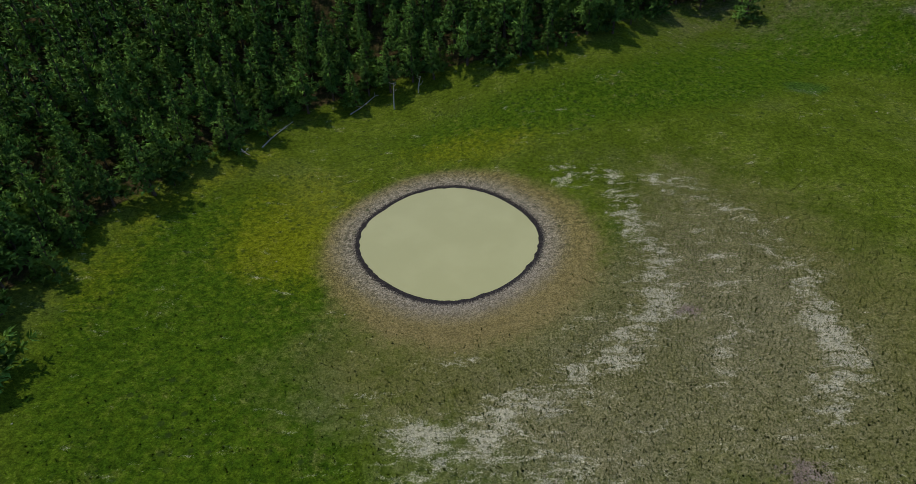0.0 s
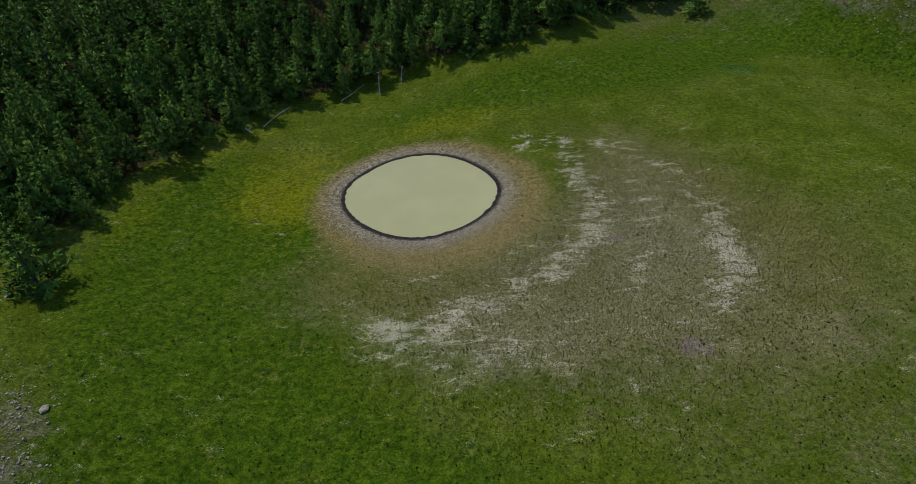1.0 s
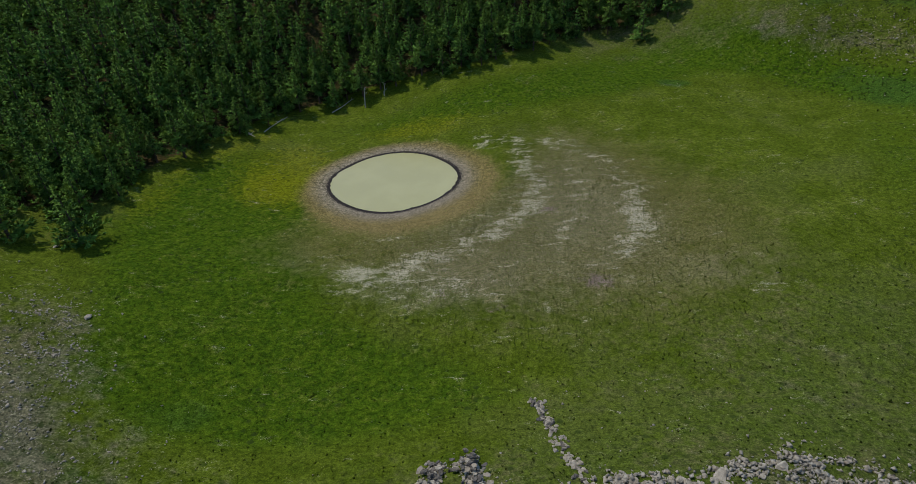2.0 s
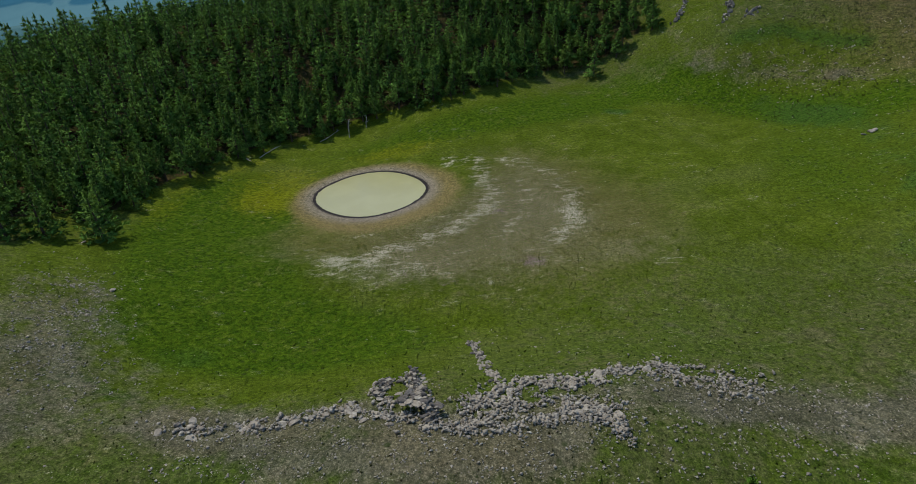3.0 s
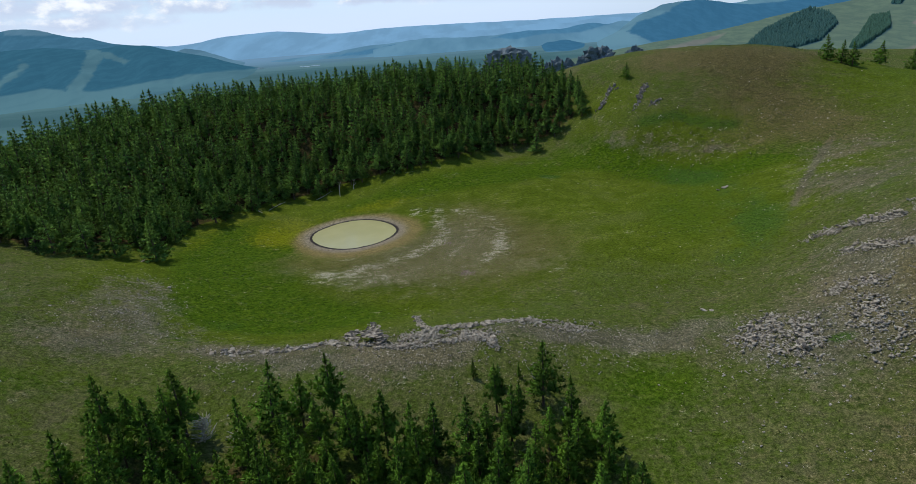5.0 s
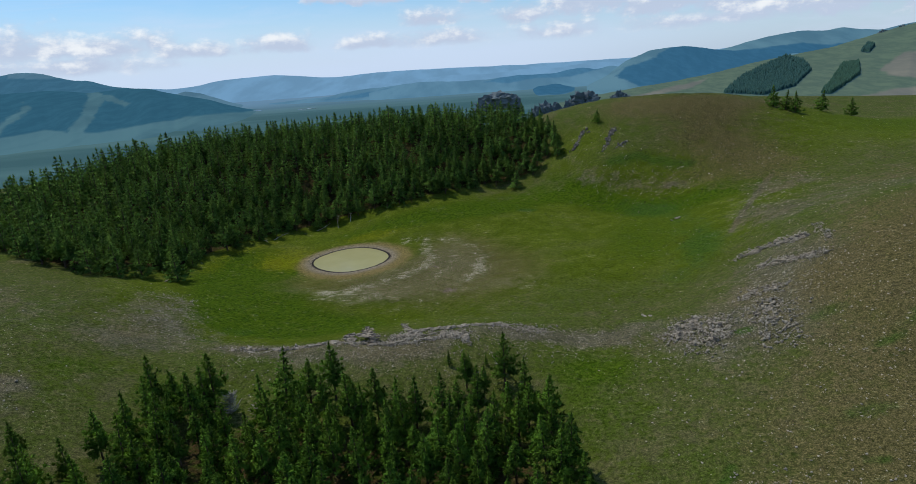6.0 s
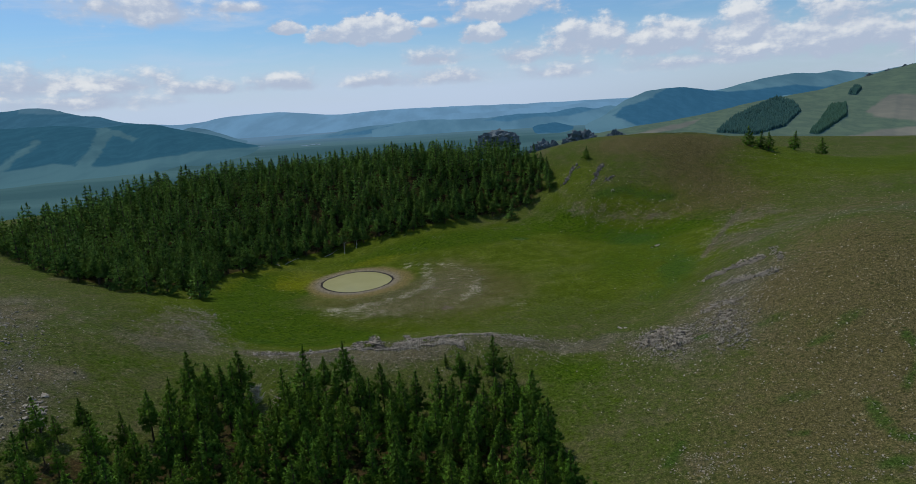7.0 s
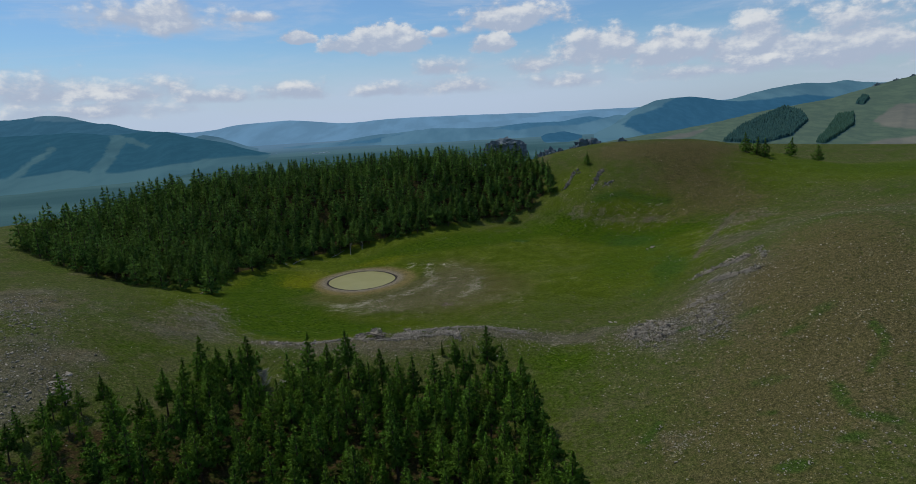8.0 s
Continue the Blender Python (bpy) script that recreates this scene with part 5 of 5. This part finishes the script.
def seen_from(bearing, angle, far):
    return (EYE[0] + far * math.sin(radians(bearing)), EYE[1] + far * math.cos(radians(bearing)), EYE[2] + far * math.tan(radians(angle)))


def tor(name, rows, far, label, seed):
    peaks = []
    for b, e, wide in rows:
        x, y, z = seen_from(b, e, far)
        peaks.append((x, y, z - 11, 11, wide))
    crag(name, peaks, label, seed)


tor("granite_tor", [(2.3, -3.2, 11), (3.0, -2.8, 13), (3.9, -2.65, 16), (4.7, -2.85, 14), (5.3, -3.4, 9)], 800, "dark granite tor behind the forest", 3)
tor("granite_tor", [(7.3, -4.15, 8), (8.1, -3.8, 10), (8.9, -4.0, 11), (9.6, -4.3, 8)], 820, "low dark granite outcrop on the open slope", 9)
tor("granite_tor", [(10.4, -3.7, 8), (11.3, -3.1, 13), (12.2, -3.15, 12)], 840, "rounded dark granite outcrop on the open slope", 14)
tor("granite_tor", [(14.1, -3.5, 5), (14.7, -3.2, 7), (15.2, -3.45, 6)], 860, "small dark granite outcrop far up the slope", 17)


for b, e, far in ((34.0, 0.22, 1150), (35.2, 0.48, 1150), (36.2, 0.72, 1150)):
    x, y, z = seen_from(b, e, far)
    crag("skyline_rock", [(x, y, z - 3.5, 4.5, 5), (x + 7, y - 3, z - 3, 4, 4), (x + 14, y - 5, z - 2, 3.5, 4), (x + 20, y - 6, z - 1.5, 3.5, 3)], "dark cracked rocks on the mountain's skyline", int(b * 3))


# ---- dead wood ----
def limb(name, points, thick, parent, taper=0.35):
    """A bent, tapering branch as a mesh."""
    v, f, n = [], [], len(points)
    for i, p in enumerate(points):
        r = thick * (1 - (1 - taper) * i / (n - 1))
        ahead = (Vector(points[min(i + 1, n - 1)]) - Vector(points[max(i - 1, 0)])).normalized()
        side = ahead.cross(Vector((0.3, 0.2, 1))).normalized()
        up = side.cross(ahead)
        v += [tuple(Vector(p) + (side * math.cos(k * 1.047) + up * math.sin(k * 1.047)) * r) for k in range(6)]
    for i in range(n - 1):
        f += [(i * 6 + k, i * 6 + (k + 1) % 6, i * 6 + 6 + (k + 1) % 6, i * 6 + 6 + k) for k in range(6)]
    return part(name, quick_mesh(name, v, f, DEAD, True), parent)


def fallen_tree(points, thick, twigs, label, seed):
    rng = np.random.RandomState(seed)
    x0, y0 = points[0]
    log = tagged(new("fallen_tree"), label, "dead tree", "dead trees")
    log.location = (x0, y0, height_at(x0, y0))
    line = [(x - x0, y - y0, height_at(x, y) - height_at(x0, y0) + thick * 0.8) for x, y in points]
    trunk = limb("trunk", line, thick, log)
    for _ in range(twigs):
        k = rng.randint(1, len(line))
        a = rng.uniform(0, 6.28)
        p = Vector(line[k])
        limb("branch", [tuple(p), tuple(p + Vector((math.cos(a) * 0.5, math.sin(a) * 0.5, 0.25))), tuple(p + Vector((math.cos(a) * 1.0, math.sin(a) * 1.0, 0.3)))], thick * 0.4, trunk)


def dead_tree(x, y, tall, lean, twigs, label, seed, low=0.25, bushy=1.0):
    rng = np.random.RandomState(seed)
    tree = tagged(new("dead_tree"), label, "dead tree", "dead trees")
    tree.location = (x, y, height_at(x, y))
    line = [(lean[0] * q * q, lean[1] * q * q, tall * q - 0.2) for q in (0, 0.25, 0.5, 0.75, 1.0)]
    trunk = limb("trunk", line, 0.10 + 0.008 * tall, tree, 0.2)
    for _ in range(twigs):
        q = rng.uniform(low, 0.95)
        a, reach = rng.uniform(0, 6.28), rng.uniform(0.5, 1.5) * (1.1 - q * 0.6) * bushy
        p = Vector((lean[0] * q * q, lean[1] * q * q, tall * q))
        limb("branch", [tuple(p), tuple(p + Vector((math.cos(a), math.sin(a), 0.35)) * reach * 0.5), tuple(p + Vector((math.cos(a + 0.3), math.sin(a + 0.3), 0.55)) * reach)], 0.042 * bushy, trunk)


fallen_tree([(-27.8, 21.4), (-27.2, 24.0), (-26.2, 26.6), (-25.2, 29.4)], 0.11, 5, "bleached fallen trunk at the forest edge", 1)
fallen_tree([(-30.2, 19.8), (-29.6, 19.2), (-28.8, 18.9)], 0.11, 3, "short pale log lying in the grass", 2)
fallen_tree([(-17.0, 33.6), (-15.4, 35.6), (-13.4, 38.0)], 0.11, 4, "thin grey fallen trunk at the forest edge", 3)
dead_tree(-9.8, 34.2, 4.2, (0.2, 1.2), 6, "bare white dead trunk leaning at the forest edge", 4)
dead_tree(-6.0, 37.3, 3.0, (0.6, 0.2), 4, "bare pale dead trunk at the forest edge", 5)
dead_tree(-3.0, -84.0, 3.4, (0.4, 0.2), 84, "bare grey dead tree with a tangle of branches in the grove", 6, 0.05, 1.5)
dead_tree(1.4, -84.8, 2.6, (0.3, -0.4), 44, "bare grey dead tree with a tangle of branches in the grove", 7, 0.05, 1.4)
dead_tree(37.0, -76.6, 3.8, (-1.2, 0.5), 7, "grey dead trunk leaning beside young pines", 8)


# ---- tussocks ----
def tussocks(name, x, y, low, high, mat, label, seed, wide=0.45, lean=0.7):
    """Tufts of leaf, three blades each; wide, lean: a blade's half width at the foot and how far it bends, as parts of its size."""
    rng = np.random.RandomState(seed)
    keep = (shore_distance(x, y) > 4.5) & ~inside(x, y, FOREST)
    x, y = x[keep], y[keep]
    z = surface(x, y) - 0.04
    n = len(x)
    size = rng.uniform(low, high, n)
    v, base = np.zeros((n, 3, 3, 3)), np.stack([x, y, z], -1)
    for k in range(3):
        a = rng.uniform(0, 6.28, n)
        out, side = np.stack([np.cos(a), np.sin(a), 0 * a], -1), np.stack([-np.sin(a), np.cos(a), 0 * a], -1)
        v[:, k, 0] = base - side * size[:, None] * wide
        v[:, k, 1] = base + side * size[:, None] * wide
        v[:, k, 2] = base + out * size[:, None] * lean + np.stack([0 * a, 0 * a, size * rng.uniform(0.6, 1.1, n)], -1)
    up = rng.normal(0, 0.25, (n * 9, 3)) + (0, 0, 1)
    tagged(new(name, leafy_mesh(name, v.reshape(-1, 3), np.arange(n * 9).reshape(-1, 3), mat, up / np.linalg.norm(up, axis=1)[:, None])), label, "grass", kind="stuff")


GRASS = needle_material("grass_blades", (0.060, 0.105, 0.008), (0.135, 0.185, 0.018))
HEATH = needle_material("low_shrub_leaves", (0.036, 0.042, 0.018), (0.085, 0.074, 0.040))
rng = np.random.RandomState(8)
tussocks("grass_tufts", rng.normal(20, 48, 26000), rng.normal(-30, 42, 26000), 0.07, 0.20, GRASS, "coarse green tufts of grass over the meadow", 8)
STRAW = needle_material("thin_dry_grass", (0.070, 0.106, 0.014), (0.128, 0.174, 0.030))
x, y = rng.uniform(-16, 52, 130000), rng.uniform(-42, 20, 130000)
sparse = spot(x, y, 20, -14, 30, 27) * ease(5, 13, shore_distance(x, y)) > rng.uniform(0.1, 1.0, 130000)
tussocks("salt_meadow_grass", x[sparse], y[sparse], 0.13, 0.28, STRAW, "thin upright grass growing through the salt crust", 14, 0.13, 0.25)
heath = np.vstack([np.c_[rng.normal(118, 14, 11000), rng.normal(48, 18, 11000)], np.c_[rng.normal(100, 14, 3500), rng.normal(30, 10, 3500)]])
tussocks("low_shrubs", heath[:, 0], heath[:, 1], 0.10, 0.30, HEATH, "low dark heath plants on the stony slopes", 9)


# ---- river in the valley ----
def river_reach(points, wide):
    """A bend of the far river lying on the valley floor."""
    v, f = [], []
    for i, (b, d) in enumerate(points):
        for side in (-wide, wide):
            x, y = EYE[0] + (d + side) * math.sin(radians(b)), EYE[1] + (d + side) * math.cos(radians(b))
            v.append((x, y, height_at(x, y) + 1.5))
    for i in range(len(points) - 1):
        f.append((2 * i, 2 * i + 2, 2 * i + 3, 2 * i + 1))
    tagged(new("water", quick_mesh("river", v, f, RIVER)), "shining bend of the river in the far valley", "river", kind="structure")


def river_material():
    m, nt = material("river_water")
    # the pale base colour stands in for the sky's reflection
    finish(nt, (0.42, 0.47, 0.52), 0.12, gloss=0.8)
    return m


RIVER = river_material()
river_reach([(-15.0, 3060), (-14.0, 3100), (-13.0, 3130), (-12.0, 3180), (-11.4, 3240)], 22)
river_reach([(-19.5, 2560), (-19.0, 2540), (-18.2, 2580), (-17.6, 2560)], 14)
river_reach([(-14.5, 2380), (-13.9, 2350), (-13.2, 2400), (-12.8, 2360)], 14)
